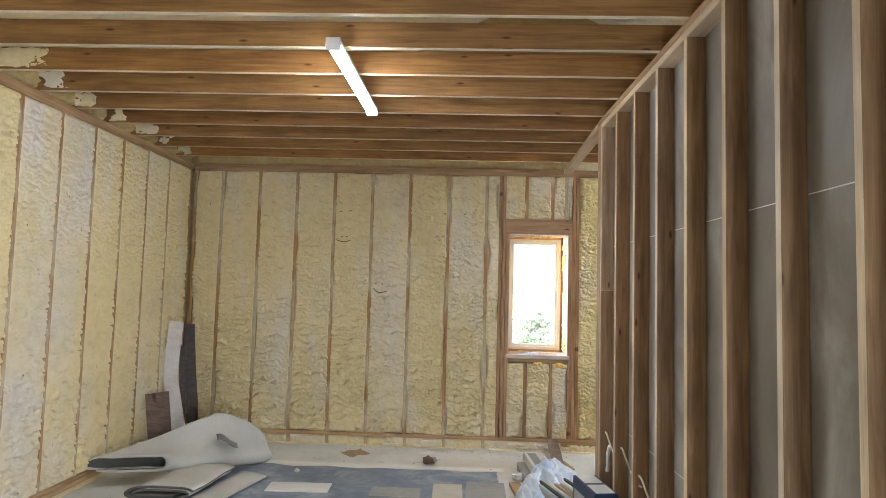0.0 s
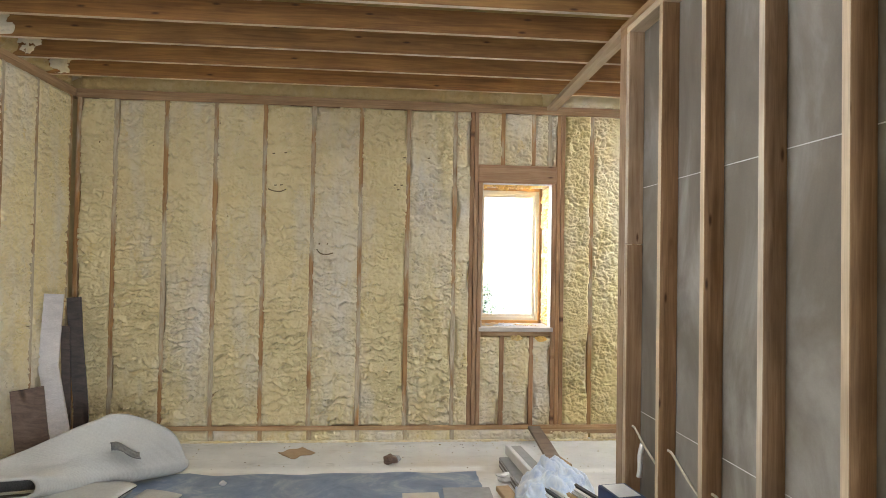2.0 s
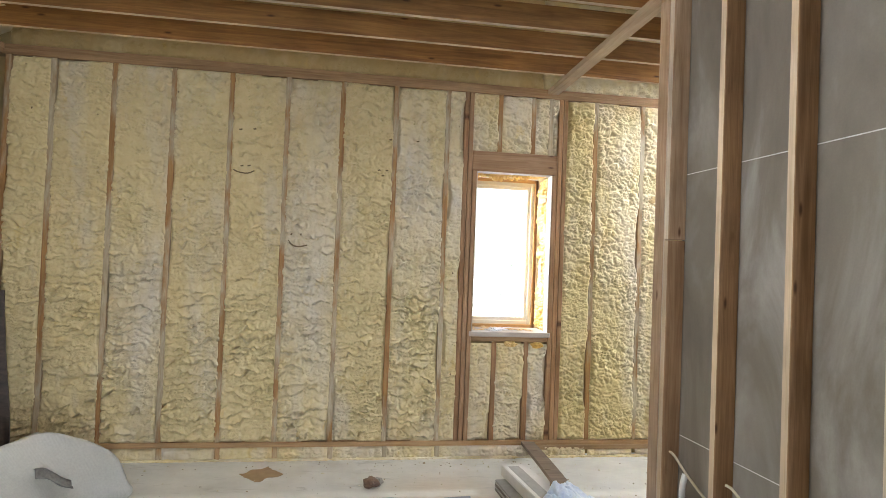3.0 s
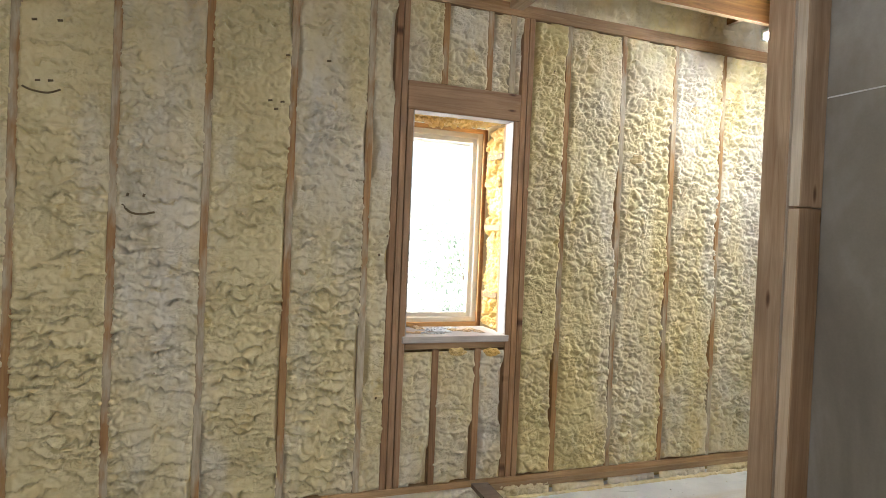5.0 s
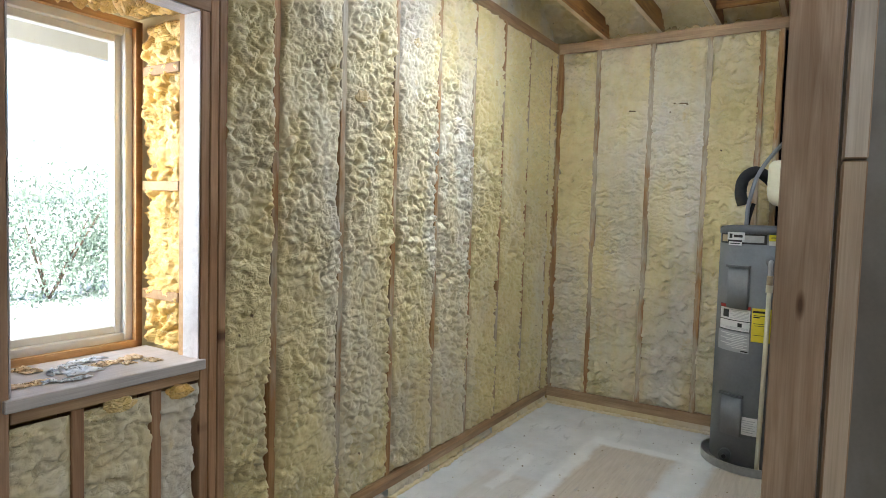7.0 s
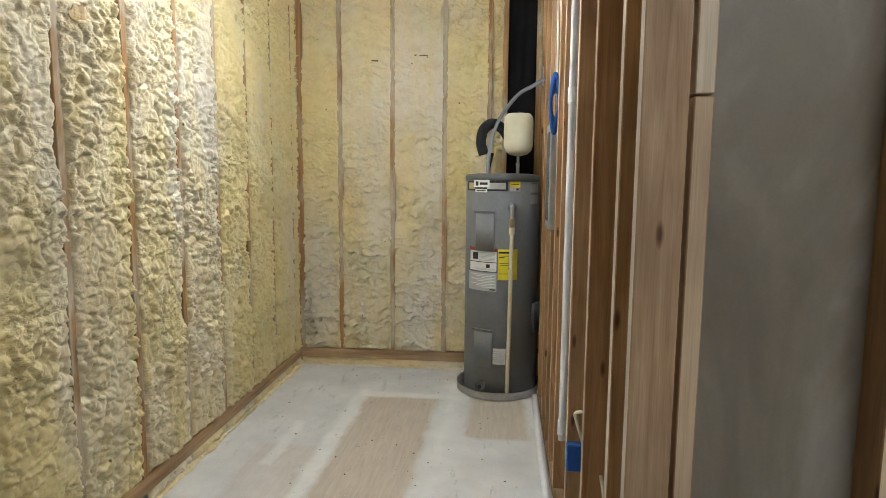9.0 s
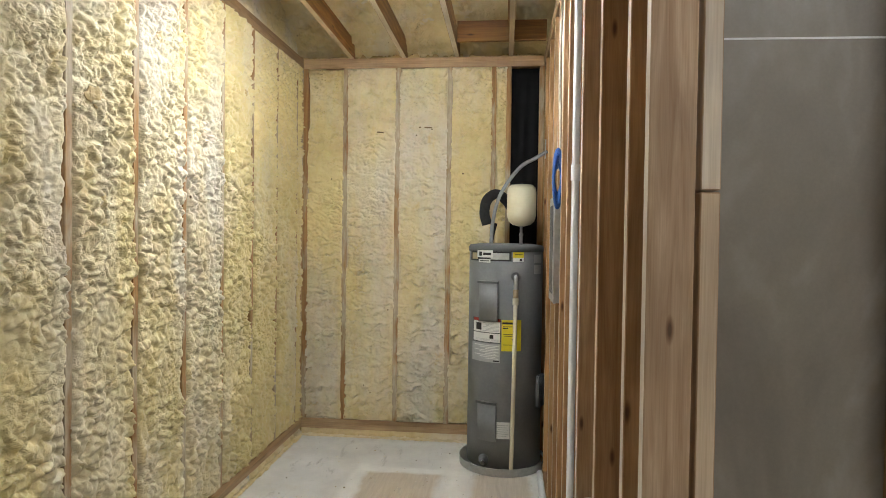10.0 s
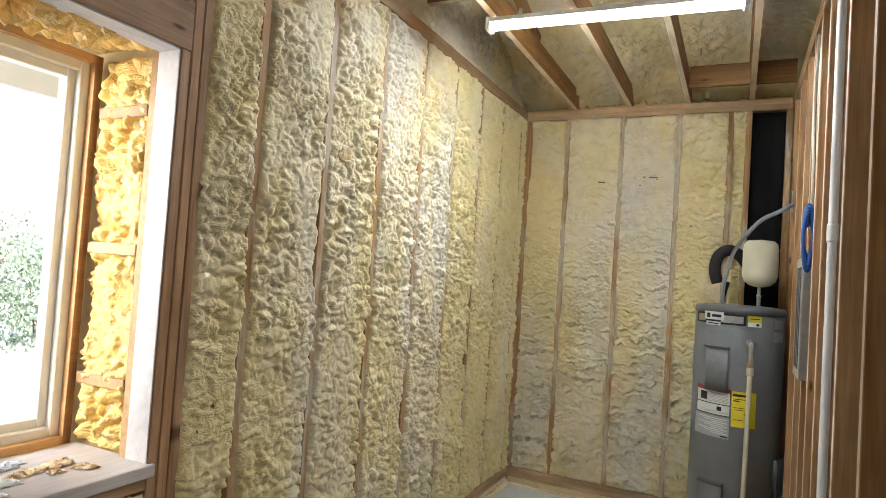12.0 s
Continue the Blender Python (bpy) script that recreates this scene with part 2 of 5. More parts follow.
def cells(x, y, seed):
    """Distance to the nearest and second nearest of scattered points."""
    x0, y0 = np.floor(x).astype(np.int64), np.floor(y).astype(np.int64)
    first, second = np.full(x.shape, 9.0), np.full(x.shape, 9.0)
    for dx in (-1, 0, 1):
        for dy in (-1, 0, 1):
            px = x0 + dx + 0.5 + 0.46 * np.cos(lattice(x0 + dx, y0 + dy, seed))
            py = y0 + dy + 0.5 + 0.46 * np.sin(lattice(x0 + dx, y0 + dy, seed + 40))
            d = np.hypot(x - px, y - py)
            second = np.minimum(second, np.maximum(first, d))
            first = np.minimum(first, d)
    return first, second


def folds(a, b, length, pitch, seed):
    """Sagging skin: short level folds, each bulging just above a sharp crease."""
    p = b / pitch + 0.75 * perlin(a / 0.16, b / 0.13, seed) + 0.30 * perlin(a / 0.045, b / 0.05, seed + 1)
    row = np.floor(p)
    f = p - row
    here = step(-0.18, 0.10, perlin(a / length, row * 3.7 + 0.5, seed + 2))
    return here * (0.55 * (1 - f) ** 1.6 * step(0.0, 0.16, f) - 1.2 * np.exp(-((f - 0.02) / 0.10) ** 2) - 0.1)


def foam(name, parent, origin, u_axis, v_axis, width, height, seed, lump=1.0, wrinkle=1.0, proud=0.006, cell=0.0068, mat=None, edge=0.014, depth=0.008, wob=0.005, gap=0.5, ragged=0.008):
    """A lumpy sheet of foam that fills a bay and laps its studs; the normal is u x v. lump: popcorn, wrinkle: sagging folds."""
    nu, nv = max(3, int(width / cell)) + 1, max(3, int(height / cell)) + 1
    u, v = np.meshgrid(np.linspace(0, width, nu), np.linspace(0, height, nv))
    s = seed * 7.31
    a, b = u + s, v + s * 0.37
    a, b = a + 0.022 * perlin(a / 0.075, b / 0.065, 5), b + 0.022 * perlin(a / 0.08, b / 0.06, 6)
    a, b = a + 0.007 * perlin(a / 0.024, b / 0.024, 51), b + 0.007 * perlin(a / 0.026, b / 0.022, 52)
    h = 0.011 * perlin(a / 0.26, b / 0.40, 1)
    # popcorn lumps of several sizes, in patches with smoother skin between
    patch = 0.38 + 0.62 * step(-0.30, 0.10, perlin(a / 0.34, b / 0.30, 8))
    f1, f2 = cells(a / 0.058, b / 0.048, 2)
    g1, g2 = cells(a / 0.027, b / 0.023, 3)
    pop = 0.026 * (np.sqrt(np.clip(1.05 - f1 * f1, 0, 1)) - 0.75) - 0.014 * np.exp(-((f2 - f1) / 0.13) ** 2)
    pop = pop + (0.014 * (np.sqrt(np.clip(1.0 - g1 * g1, 0, 1)) - 0.75) - 0.007 * np.exp(-((g2 - g1) / 0.2) ** 2)) * step(-0.35, 0.15, perlin(a / 0.15, b / 0.2, 14))
    bil = 0.026 * (np.sqrt(np.abs(perlin(a / 0.085, b / 0.06, 12)) + 0.003) - 0.4) + 0.016 * (np.sqrt(np.abs(perlin(a / 0.04, b / 0.032, 13)) + 0.003) - 0.4)
    h = h + lump * patch * (pop + bil + 0.012 * perlin(a / 0.10, b / 0.085, 15))
    # sagging folds, stronger low down
    low = 0.62 + 0.38 * step(height * 0.8, height * 0.2, v)
    sag = folds(a, b, 0.16, 0.062, 31) + 0.6 * folds(a + 3.1, b, 0.10, 0.034, 34) * step(-0.2, 0.3, perlin(a / 0.3, b / 0.35, 16))
    h = h + wrinkle * 0.023 * low * sag + 0.0011 * perlin(a / 0.016, b / 0.014, 9)
    # edges that wander over the studs, and stretches where the foam has shrunk away from them
    shrunk_l = gap * step(0.16, 0.42, perlin(b / 0.55, b * 0 + s, 41))
    shrunk_r = gap * step(0.16, 0.42, perlin(b / 0.62, b * 0 + s + 7, 42))
    left = u - wob * (0.8 + 1.7 * perlin(b / 0.13, b * 0 + s, 21) + 0.9 * perlin(b / 0.042, b * 0 + s, 23)) - 0.026 * shrunk_l
    right = width - u - wob * (0.8 + 1.7 * perlin(b / 0.15, b * 0 + s + 9, 22) + 0.9 * perlin(b / 0.045, b * 0 + s + 4, 24)) - 0.026 * shrunk_r
    ends = np.minimum(v, height - v) - 0.006 - ragged * perlin(a / 0.06, a * 0 + s, 25)
    e = step(-0.004, edge, np.minimum(np.minimum(left, right), ends))
    deep = depth + 0.045 * np.where(left < right, shrunk_l, shrunk_r)
    h = -deep + (deep + proud + h) * np.sqrt(e)
    U, V = Vector(u_axis), Vector(v_axis)
    N = U.cross(V)
    co = np.array(origin) + u[..., None] * np.array(U) + v[..., None] * np.array(V) + h[..., None] * np.array(N)
    idx = np.arange(nu * nv).reshape(nv, nu)
    faces = np.stack([idx[:-1, :-1], idx[:-1, 1:], idx[1:, 1:], idx[1:, :-1]], -1).reshape(-1, 4)
    me = bpy.data.meshes.new(name)
    me.from_pydata(co.reshape(-1, 3).tolist(), [], faces.tolist())
    me.polygons.foreach_set("use_smooth", [True] * len(me.polygons))
    me.materials.append(mat or FOAM)
    ob = new(name, me)
    ob.parent = parent
    return ob


# ---- plan (metres) ----
NORTH, EAST, WEST, SOUTH = 6.62, 4.62, -2.76, -1.9
PART_X, GYP_X = 1.18, 1.269
ALC_Y, ALC_S = 4.772, 4.683
TOP, PLATE_TOP = 2.86, 2.936
FOOT = 0.135
WX0, WX1, WZ0, WZ1 = 0.66, 1.275, 0.985, 2.245
OC = 0.4064

# ---- floor ----
def floor_material():
    m, nt, b = material("dusty_plywood_floor")
    v = coords(nt)
    sep = nt.nodes.new("ShaderNodeSeparateXYZ")
    wob = node(nt, "ShaderNodeTexNoise", Scale=3.5, Detail=5.0, Roughness=0.6)
    nt.links.new(v, wob.inputs["Vector"])
    off = nt.nodes.new("ShaderNodeVectorMath")
    off.operation = "MULTIPLY_ADD"
    nt.links.new(wob.outputs["Color"], off.inputs[0])
    off.inputs[1].default_value = (0.12, 0.12, 0)
    nt.links.new(v, off.inputs[2])
    nt.links.new(off.outputs[0], sep.inputs[0])

    def patch(x0, x1, y0, y1, soft):
        out = None
        for axis, lo, hi in ((0, x0, x1), (1, y0, y1)):
            lo, hi = lo + 0.06, hi + 0.06
            for sign, edge in ((1, lo), (-1, hi)):
                d = maths(nt, "MULTIPLY_ADD", sep.outputs[axis], sign / soft)
                d.node.inputs[2].default_value = 0.5 - sign * edge / soft
                d.node.use_clamp = True
                out = d if out is None else maths(nt, "MULTIPLY", out, d)
        return out

    grain = noise_tex(nt, coords(nt, (2, 26, 2)), 2.0, 4, 0.6, 0.6)
    ply = ramp(nt, grain, [(0.3, (0.46, 0.36, 0.24)), (0.7, (0.60, 0.50, 0.37))])
    dust = ramp(nt, noise_tex(nt, v, 2.4, 6, 0.65), [(0.3, (0.58, 0.57, 0.54)), (0.7, (0.76, 0.75, 0.715))])
    cover = ramp(nt, noise_tex(nt, v, 1.6, 5, 0.7), [(0.2, (0.5, 0.5, 0.5)), (0.45, (1, 1, 1))])
    col = mix(nt, cover, ply, dust)
    for x0, x1, y0, y1, soft, amount in ((2.55, 3.95, 5.45, 5.93, 0.05, 0.75), (3.35, 4.0, 4.86, 5.22, 0.04, 0.7), (2.2, 3.15, 6.0, 6.35, 0.05, 0.35), (0.0, 0.75, 5.7, 6.2, 0.3, 0.5)):
        col = mix(nt, maths(nt, "MULTIPLY", patch(x0, x1, y0, y1, soft), amount), col, ply)
    scuff = ramp(nt, noise_tex(nt, coords(nt, (1.6, 5.5, 1)), 2.1, 6, 0.7, 0.8), [(0.58, (0, 0, 0)), (0.68, (1, 1, 1))])
    col = mix(nt, maths(nt, "MULTIPLY", scuff, 0.55), col, (0.40, 0.385, 0.35))
    pale = ramp(nt, noise_tex(nt, v, 9, 4), [(0.3, (0.74, 0.73, 0.69)), (0.7, (0.86, 0.85, 0.81))])
    for x0, x1, y0, y1, soft, amount in ((2.3, 4.1, 5.93, 6.02, 0.04, 0.8), (3.95, 4.05, 5.3, 5.95, 0.04, 0.7), (2.3, 4.3, 5.28, 5.42, 0.12, 0.75), (-1.6, 0.6, 5.86, 5.97, 0.06, 0.75), (-1.0, -0.35, 5.83, 5.9, 0.03, 0.7), (0.9, 2.1, 5.8, 5.9, 0.05, 0.7), (2.9, 3.5, 6.2, 6.27, 0.03, 0.6)):
        col = mix(nt, maths(nt, "MULTIPLY", patch(x0, x1, y0, y1, soft), amount), col, pale)
    speck = node(nt, "ShaderNodeTexVoronoi", Scale=22.0)
    nt.links.new(v, speck.inputs["Vector"])
    sp = ramp(nt, speck.outputs["Distance"], [(0.05, (1, 1, 1)), (0.09, (0, 0, 0))])
    sg = ramp(nt, noise_tex(nt, v, 2.2, 3), [(0.5, (0, 0, 0)), (0.6, (1, 1, 1))])
    col = mix(nt, mix(nt, 1.0, sp, sg, "MULTIPLY"), col, (0.16, 0.13, 0.09))
    nt.links.new(col, b.inputs["Base Color"])
    b.inputs["Roughness"].default_value = 0.75
    bump(nt, noise_tex(nt, v, 30, 5), 0.2, 0.004, b)
    return m


FLOOR = floor_material()
bm = bmesh.new()
box(bm, WEST - 0.4, EAST + 0.4, SOUTH - 0.2, NORTH + 0.3, -0.2, 0)
floor = tagged(part("floor", bm, FLOOR), "dusty plywood subfloor with pale joint-compound smears", "floor", kind="structure")


# ---- north wall ----
def wall(name, label, boxes, mat):
    bm = bmesh.new()
    for b in boxes:
        box(bm, *b)
    return tagged(part(name, bm, mat), label, "wall", kind="structure")


SHEATH = speckled("foam_backing", (0.5, 0.36, 0.16), (0.4, 0.28, 0.12), 8, 0.9)
wn_ = wall("wall_north", "thick stud wall filled with pale yellow spray foam", [
    (WEST - 0.4, WX0 - 0.03, 6.71, 7.1, 0, 3.6), (WX1 + 0.03, EAST + 0.4, 6.71, 7.1, 0, 3.6),
    (WX0 - 0.03, WX1 + 0.03, 6.71, 7.1, 0, WZ0 - 0.04), (WX0 - 0.03, WX1 + 0.03, 6.71, 7.1, WZ1 + 0.03, 3.6)], SHEATH)


def stud(x, y, z0, z1, wide_axis, parent, mat=None, width=0.089, thick=0.038, name="stud"):
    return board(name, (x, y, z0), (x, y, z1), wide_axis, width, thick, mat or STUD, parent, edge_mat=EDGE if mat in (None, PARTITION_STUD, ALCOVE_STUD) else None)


def plate(p0, p1, across, width, thick, parent, name="plate"):
    return board(name, p0, p1, across, width, thick, PLATE, parent)


yc = NORTH + 0.0445
regular = [0.005 + OC * k for k in range(-6, 12) if k not in (2, 3)]
for x in regular:
    stud(x, yc, FOOT, TOP, (0, 1, 0), wn_, STUD_DUSTY)
stud(WEST + 0.03, yc, FOOT, TOP, (0, 1, 0), wn_, STUD_DUSTY)
stud(EAST - 0.02, yc, FOOT, TOP, (0, 1, 0), wn_, STUD_DUSTY)
for x in (0.561, 0.600, 0.640):
    stud(x, yc - 0.001 * (x - 0.5), FOOT, TOP if x < 0.63 else WZ1, (0, 1, 0), wn_, JAMB_STUD, thick=0.0345)
for x in (1.295, 1.334, 1.373):
    stud(x, yc - 0.001, FOOT, TOP if x > 1.3 else WZ1, (0, 1, 0), wn_, JAMB_STUD, thick=0.0345)
for x in (0.845, 1.107):
    stud(x, yc, FOOT, 0.908, (0, 1, 0), wn_, JAMB_STUD, name="cripple_stud")
for x in (0.832, 1.105, 1.25):
    stud(x, yc, 2.405, TOP, (0, 1, 0), wn_, STUD_DUSTY, name="cripple_stud")
plate((0.66, NORTH + 0.0435, 0.928), (1.276, NORTH + 0.0435, 0.928), (0, 1, 0), 0.089, 0.037, wn_, "rough_sill")
board("header", (0.62, NORTH + 0.035, 2.325), (1.314, NORTH + 0.035, 2.325), (0, 0, 1), 0.158, 0.074, JAMB_STUD, wn_, "dark wooden window header")
plate((WEST, NORTH + 0.0425, 0.116), (EAST, NORTH + 0.0425, 0.116), (0, 1, 0), 0.089, 0.038, wn_)
plate((1.22, NORTH + 0.0445, 0.077), (EAST, NORTH + 0.0445, 0.077), (0, 1, 0), 0.089, 0.038, wn_)
plate((WEST, NORTH + 0.0425, TOP + 0.019), (EAST, NORTH + 0.0425, TOP + 0.019), (0, 1, 0), 0.089, 0.038, wn_)
plate((WEST, NORTH + 0.0475, TOP + 0.057), (EAST, NORTH + 0.0475, TOP + 0.057), (0, 1, 0), 0.089, 0.038, wn_)
for x in regular:
    if x < 1.2:
        stud(x + 0.01, yc, 0.0, 0.096, (0, 1, 0), wn_, STUD_DUSTY, name="block")

X, Y, Z = (1, 0, 0), (0, 1, 0), (0, 0, 1)
seed = 1


def north_bay(x0, x1, z0, z1, lump, wrinkle=1.0, **more):
    global seed
    seed += 1
    return foam("foam_panel", wn_, (x0 - 0.010, NORTH + 0.004, z0), X, Z, x1 - x0 + 0.020, z1 - z0, seed, lump, wrinkle, **more)


edges = [WEST + 0.03] + regular[:]
for a, b in zip(edges, edges[1:]):
    if a < 0.3 and b < 0.5:
        k = (a - WEST) / 3.2
        north_bay(a + 0.019, b - 0.019, FOOT, TOP, 0.40 + 0.35 * k * k, 2.4)
north_bay(0.005 + OC + 0.019, 0.542, FOOT, TOP, 0.6, gap=1.0)
for a, b in ((0.659, 0.826), (0.864, 1.088), (1.126, 1.276)):
    north_bay(a, b, FOOT, 0.895, 0.5, 1.5, wob=0.012, gap=0.8)
for a, b in ((0.619, 0.813), (0.851, 1.086), (1.124, 1.231), (1.269, 1.315)):
    north_bay(a, b, 2.405, TOP, 0.6)
right = [1.392] + [0.005 + OC * k for k in range(4, 12)] + [EAST - 0.02]
for i, (a, b) in enumerate(zip(right, right[1:])):
    north_bay(a + (0.019 if i else 0.0), b - 0.019, FOOT, TOP, 0.86 if i < 4 else 1.15, 0.7, wob=0.008, proud=0.012, mat=FOAM_ALCOVE)
for i, (a, b) in enumerate(zip([WEST] + regular, regular + [EAST])):
    north_bay(a + 0.03, b - 0.01, -0.004, 0.094 if a < 1.1 else 0.056, 0.7, 0.0, edge=0.02)
# rim strip in the hall: shade between the joists is in its colour
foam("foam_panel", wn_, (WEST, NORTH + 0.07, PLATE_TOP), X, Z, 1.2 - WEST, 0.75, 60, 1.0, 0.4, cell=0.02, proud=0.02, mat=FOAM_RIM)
foam("foam_panel", wn_, (1.19, NORTH + 0.07, PLATE_TOP), X, Z, EAST - 1.19, 0.75, 61, 1.0, 0.4, cell=0.016, proud=0.02, mat=FOAM_ALCOVE)

# ---- west wall ----
ww = wall("wall_west", "stud wall filled with pale spray foam", [(WEST - 0.45, WEST - 0.09, SOUTH - 0.2, NORTH + 0.45, 0, 3.4)], SHEATH)
west_studs = [6.08 - OC * k for k in range(0, 20)]
for y in west_studs:
    stud(WEST - 0.0445, y, FOOT, TOP, (1, 0, 0), ww, STUD_DUSTY)
stud(WEST - 0.0445, NORTH - 0.06, FOOT, TOP, (1, 0, 0), ww, STUD_DUSTY)
plate((WEST - 0.0425, SOUTH, 0.116), (WEST - 0.0425, NORTH, 0.116), (1, 0, 0), 0.089, 0.038, ww)
plate((WEST - 0.0445, SOUTH, 0.077), (WEST - 0.0445, NORTH, 0.077), (1, 0, 0), 0.089, 0.038, ww)
plate((WEST - 0.0425, SOUTH, TOP + 0.019), (WEST - 0.0425, NORTH + 0.08, TOP + 0.019), (1, 0, 0), 0.089, 0.038, ww)
plate((WEST - 0.0475, SOUTH, TOP + 0.057), (WEST - 0.0475, NORTH + 0.08, TOP + 0.057), (1, 0, 0), 0.089, 0.038, ww)
west_edges = [NORTH - 0.06] + west_studs
for i, (a, b) in enumerate(zip(west_edges, west_edges[1:])):
    foam("foam_panel", ww, (WEST - 0.004, b + 0.009, FOOT), Y, Z, a - b - 0.018, TOP - FOOT, 80 + i, 0.35, 2.2, wob=0.003, gap=0.25, cell=0.0085 if i < 7 else 0.04)
foam("foam_panel", ww, (WEST - 0.02, SOUTH, 0), Y, Z, NORTH - SOUTH, 0.056, 120, 0.7, 0, cell=0.02, edge=0.02)

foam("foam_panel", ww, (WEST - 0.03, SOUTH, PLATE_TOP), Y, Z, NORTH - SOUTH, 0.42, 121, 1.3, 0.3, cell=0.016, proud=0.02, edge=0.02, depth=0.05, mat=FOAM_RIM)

# ---- east wall ----
we = wall("wall_east", "stud wall filled with pale yellow spray foam", [(EAST + 0.09, EAST + 0.45, 3.9, NORTH + 0.45, 0, 3.4)], SHEATH)
xe = EAST + 0.0445
for y in (6.60, 6.287, 5.877, 5.478, 5.143, 5.031, 4.785):
    stud(xe, y, FOOT, TOP, (1, 0, 0), we, STUD_DUSTY)
for z, dx in ((0.116, 0.0425), (0.077, 0.0445), (TOP + 0.019, 0.0425), (TOP + 0.057, 0.0475)):
    plate((EAST + dx, 4.6, z), (EAST + dx, NORTH, z), (1, 0, 0), 0.089, 0.038, we)
for i, (a, b) in enumerate(((6.305, 6.582), (5.895, 6.268), (5.496, 5.858), (5.161, 5.459), (5.049, 5.125))):
    foam("foam_panel", we, (EAST + 0.004, b + 0.010, FOOT), (0, -1, 0), Z, b - a + 0.020, TOP - FOOT, 140 + i, 0.50, 2.5, mat=FOAM_ALCOVE)
foam("foam_panel", we, (EAST + 0.01, NORTH, -0.004), (0, -1, 0), Z, NORTH - 4.7, 0.058, 160, 0.7, 0, cell=0.015, edge=0.02)

def bead(p0, p1, parent, seed_value):
    """A ragged bead of foam squeezed out along the foot of a wall."""
    p0, p1 = Vector(p0), Vector(p1)
    along = (p1 - p0).normalized()
    out = Vector((along.y, -along.x, 0))
    n = int((p1 - p0).length / 0.012)
    bm = bmesh.new()
    rings = []
    for i in range(n + 1):
        p = p0.lerp(p1, i / n)
        r = 0.010 + 0.011 * abs(noise.noise((i * 0.11, seed_value, 0.3))) + 0.008 * noise.noise((i * 0.45, seed_value, 4.0))
        r = max(0.002, r)
        rings.append([bm.verts.new(p + out * (1.5 * r * math.cos(a)) + Vector((0, 0, r * math.sin(a)))) for a in (-0.4, 0.2, 0.8, 1.4, 2.0, 2.7)])
    for a, b in zip(rings, rings[1:]):
        for k in range(5):
            bm.faces.new((a[k], a[k + 1], b[k + 1], b[k]))
    bmesh.ops.recalc_face_normals(bm, faces=bm.faces)
    return part("foam_bead", bm, FOAM, parent, "", True)


bead((1.3, NORTH - 0.002, 0.002), (EAST, NORTH - 0.002, 0.002), wn_, 1.5)
bead((EAST + 0.0, NORTH, 0.002), (EAST + 0.0, 4.80, 0.002), we, 7.5)
bead((WEST, NORTH - 0.002, 0.002), (1.3, NORTH - 0.002, 0.002), wn_, 3.5)

# ---- partition with gypsum behind its studs, a little out of square ----
wp = wall("wall_partition", "grey gypsum board fixed behind open studs", [(0.091, 0.104, -5.0, -0.012, 0.012, 2.9), (0.091, 0.104, -6.56, -5.0, 2.15, 2.9)], GYPSUM)
wp.matrix_world = pose(PART_X, 4.676, 0, 0, 0, 1.25)
for z in (0.735, 1.982):
    bm = bmesh.new()
    box(bm, 0.0894, 0.092, -4.95, -0.04, z - 0.002, z + 0.002)
    part("joint", bm, LAMP_WHITE, wp, "pale open joint between gypsum boards")
for z0, z1 in ((0.04, 1.662), (1.666, TOP)):
    stud(0.0445, -0.021, z0, z1, (1, 0, 0), wp)
for k in range(12):
    stud(0.0445, -0.422 - OC * k, 0.04, TOP, (1, 0, 0), wp, PARTITION_STUD)
plate((0.0445, -5.0, 0.019), (0.0445, -0.002, 0.019), (1, 0, 0), 0.089, 0.038, wp)
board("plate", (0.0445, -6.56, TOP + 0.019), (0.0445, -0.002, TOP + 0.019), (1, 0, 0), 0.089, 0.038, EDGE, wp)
plate((0.0425, -6.56, TOP + 0.057), (0.0425, 0.09, TOP + 0.057), (1, 0, 0), 0.089, 0.038, wp)

# ---- wall of the alcove ----
wa = wall("wall_alcove", "open stud wall backed with gypsum board", [(GYP_X + 0.016, EAST + 0.09, ALC_S - 0.015, ALC_S - 0.002, 0.012, 2.9)], GYPSUM)
ac = (ALC_Y + ALC_S) / 2
for x in [PART_X + 0.019, 1.395, 1.81, 2.25, 2.76, 3.04, 3.30, 3.62, 4.02, 4.42]:
    stud(x, ac, 0.04, TOP, (0, 1, 0), wa, None if x < 1.3 else ALCOVE_STUD, width=ALC_Y - ALC_S)
plate((PART_X, ac, 0.019), (EAST, ac, 0.019), (0, 1, 0), 0.089, 0.038, wa)
plate((PART_X, ac, TOP + 0.019), (EAST, ac, TOP + 0.019), (0, 1, 0), 0.089, 0.038, wa)
plate((PART_X + 0.09, ac + 0.002, TOP + 0.057), (EAST, ac + 0.002, TOP + 0.057), (0, 1, 0), 0.089, 0.038, wa)

# ---- south wall, room behind the partition ----
wall("wall_south", "plain grey gypsum wall", [(WEST - 0.4, EAST + 0.4, SOUTH - 0.2, SOUTH, 0, 3.6)], GYPSUM)
wall("wall_far_room", "plain grey gypsum wall", [(EAST + 0.09, EAST + 0.3, SOUTH, 3.9, 0, 3.6)], GYPSUM)

# ---- joists and roof ----
ceiling = empty("ceiling_joists", 0.5, 3, PLATE_TOP)
tagged(ceiling, "open pine ceiling joists with pale lower edges", "ceiling", kind="structure")
for k in range(0, 20):
    y = 6.24 - OC * k
    if y < SOUTH:
        break
    end = EAST + 0.06 if y > 4.75 else 1.40
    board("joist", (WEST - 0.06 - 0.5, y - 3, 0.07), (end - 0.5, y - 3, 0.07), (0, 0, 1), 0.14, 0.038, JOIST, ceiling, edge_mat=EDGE)
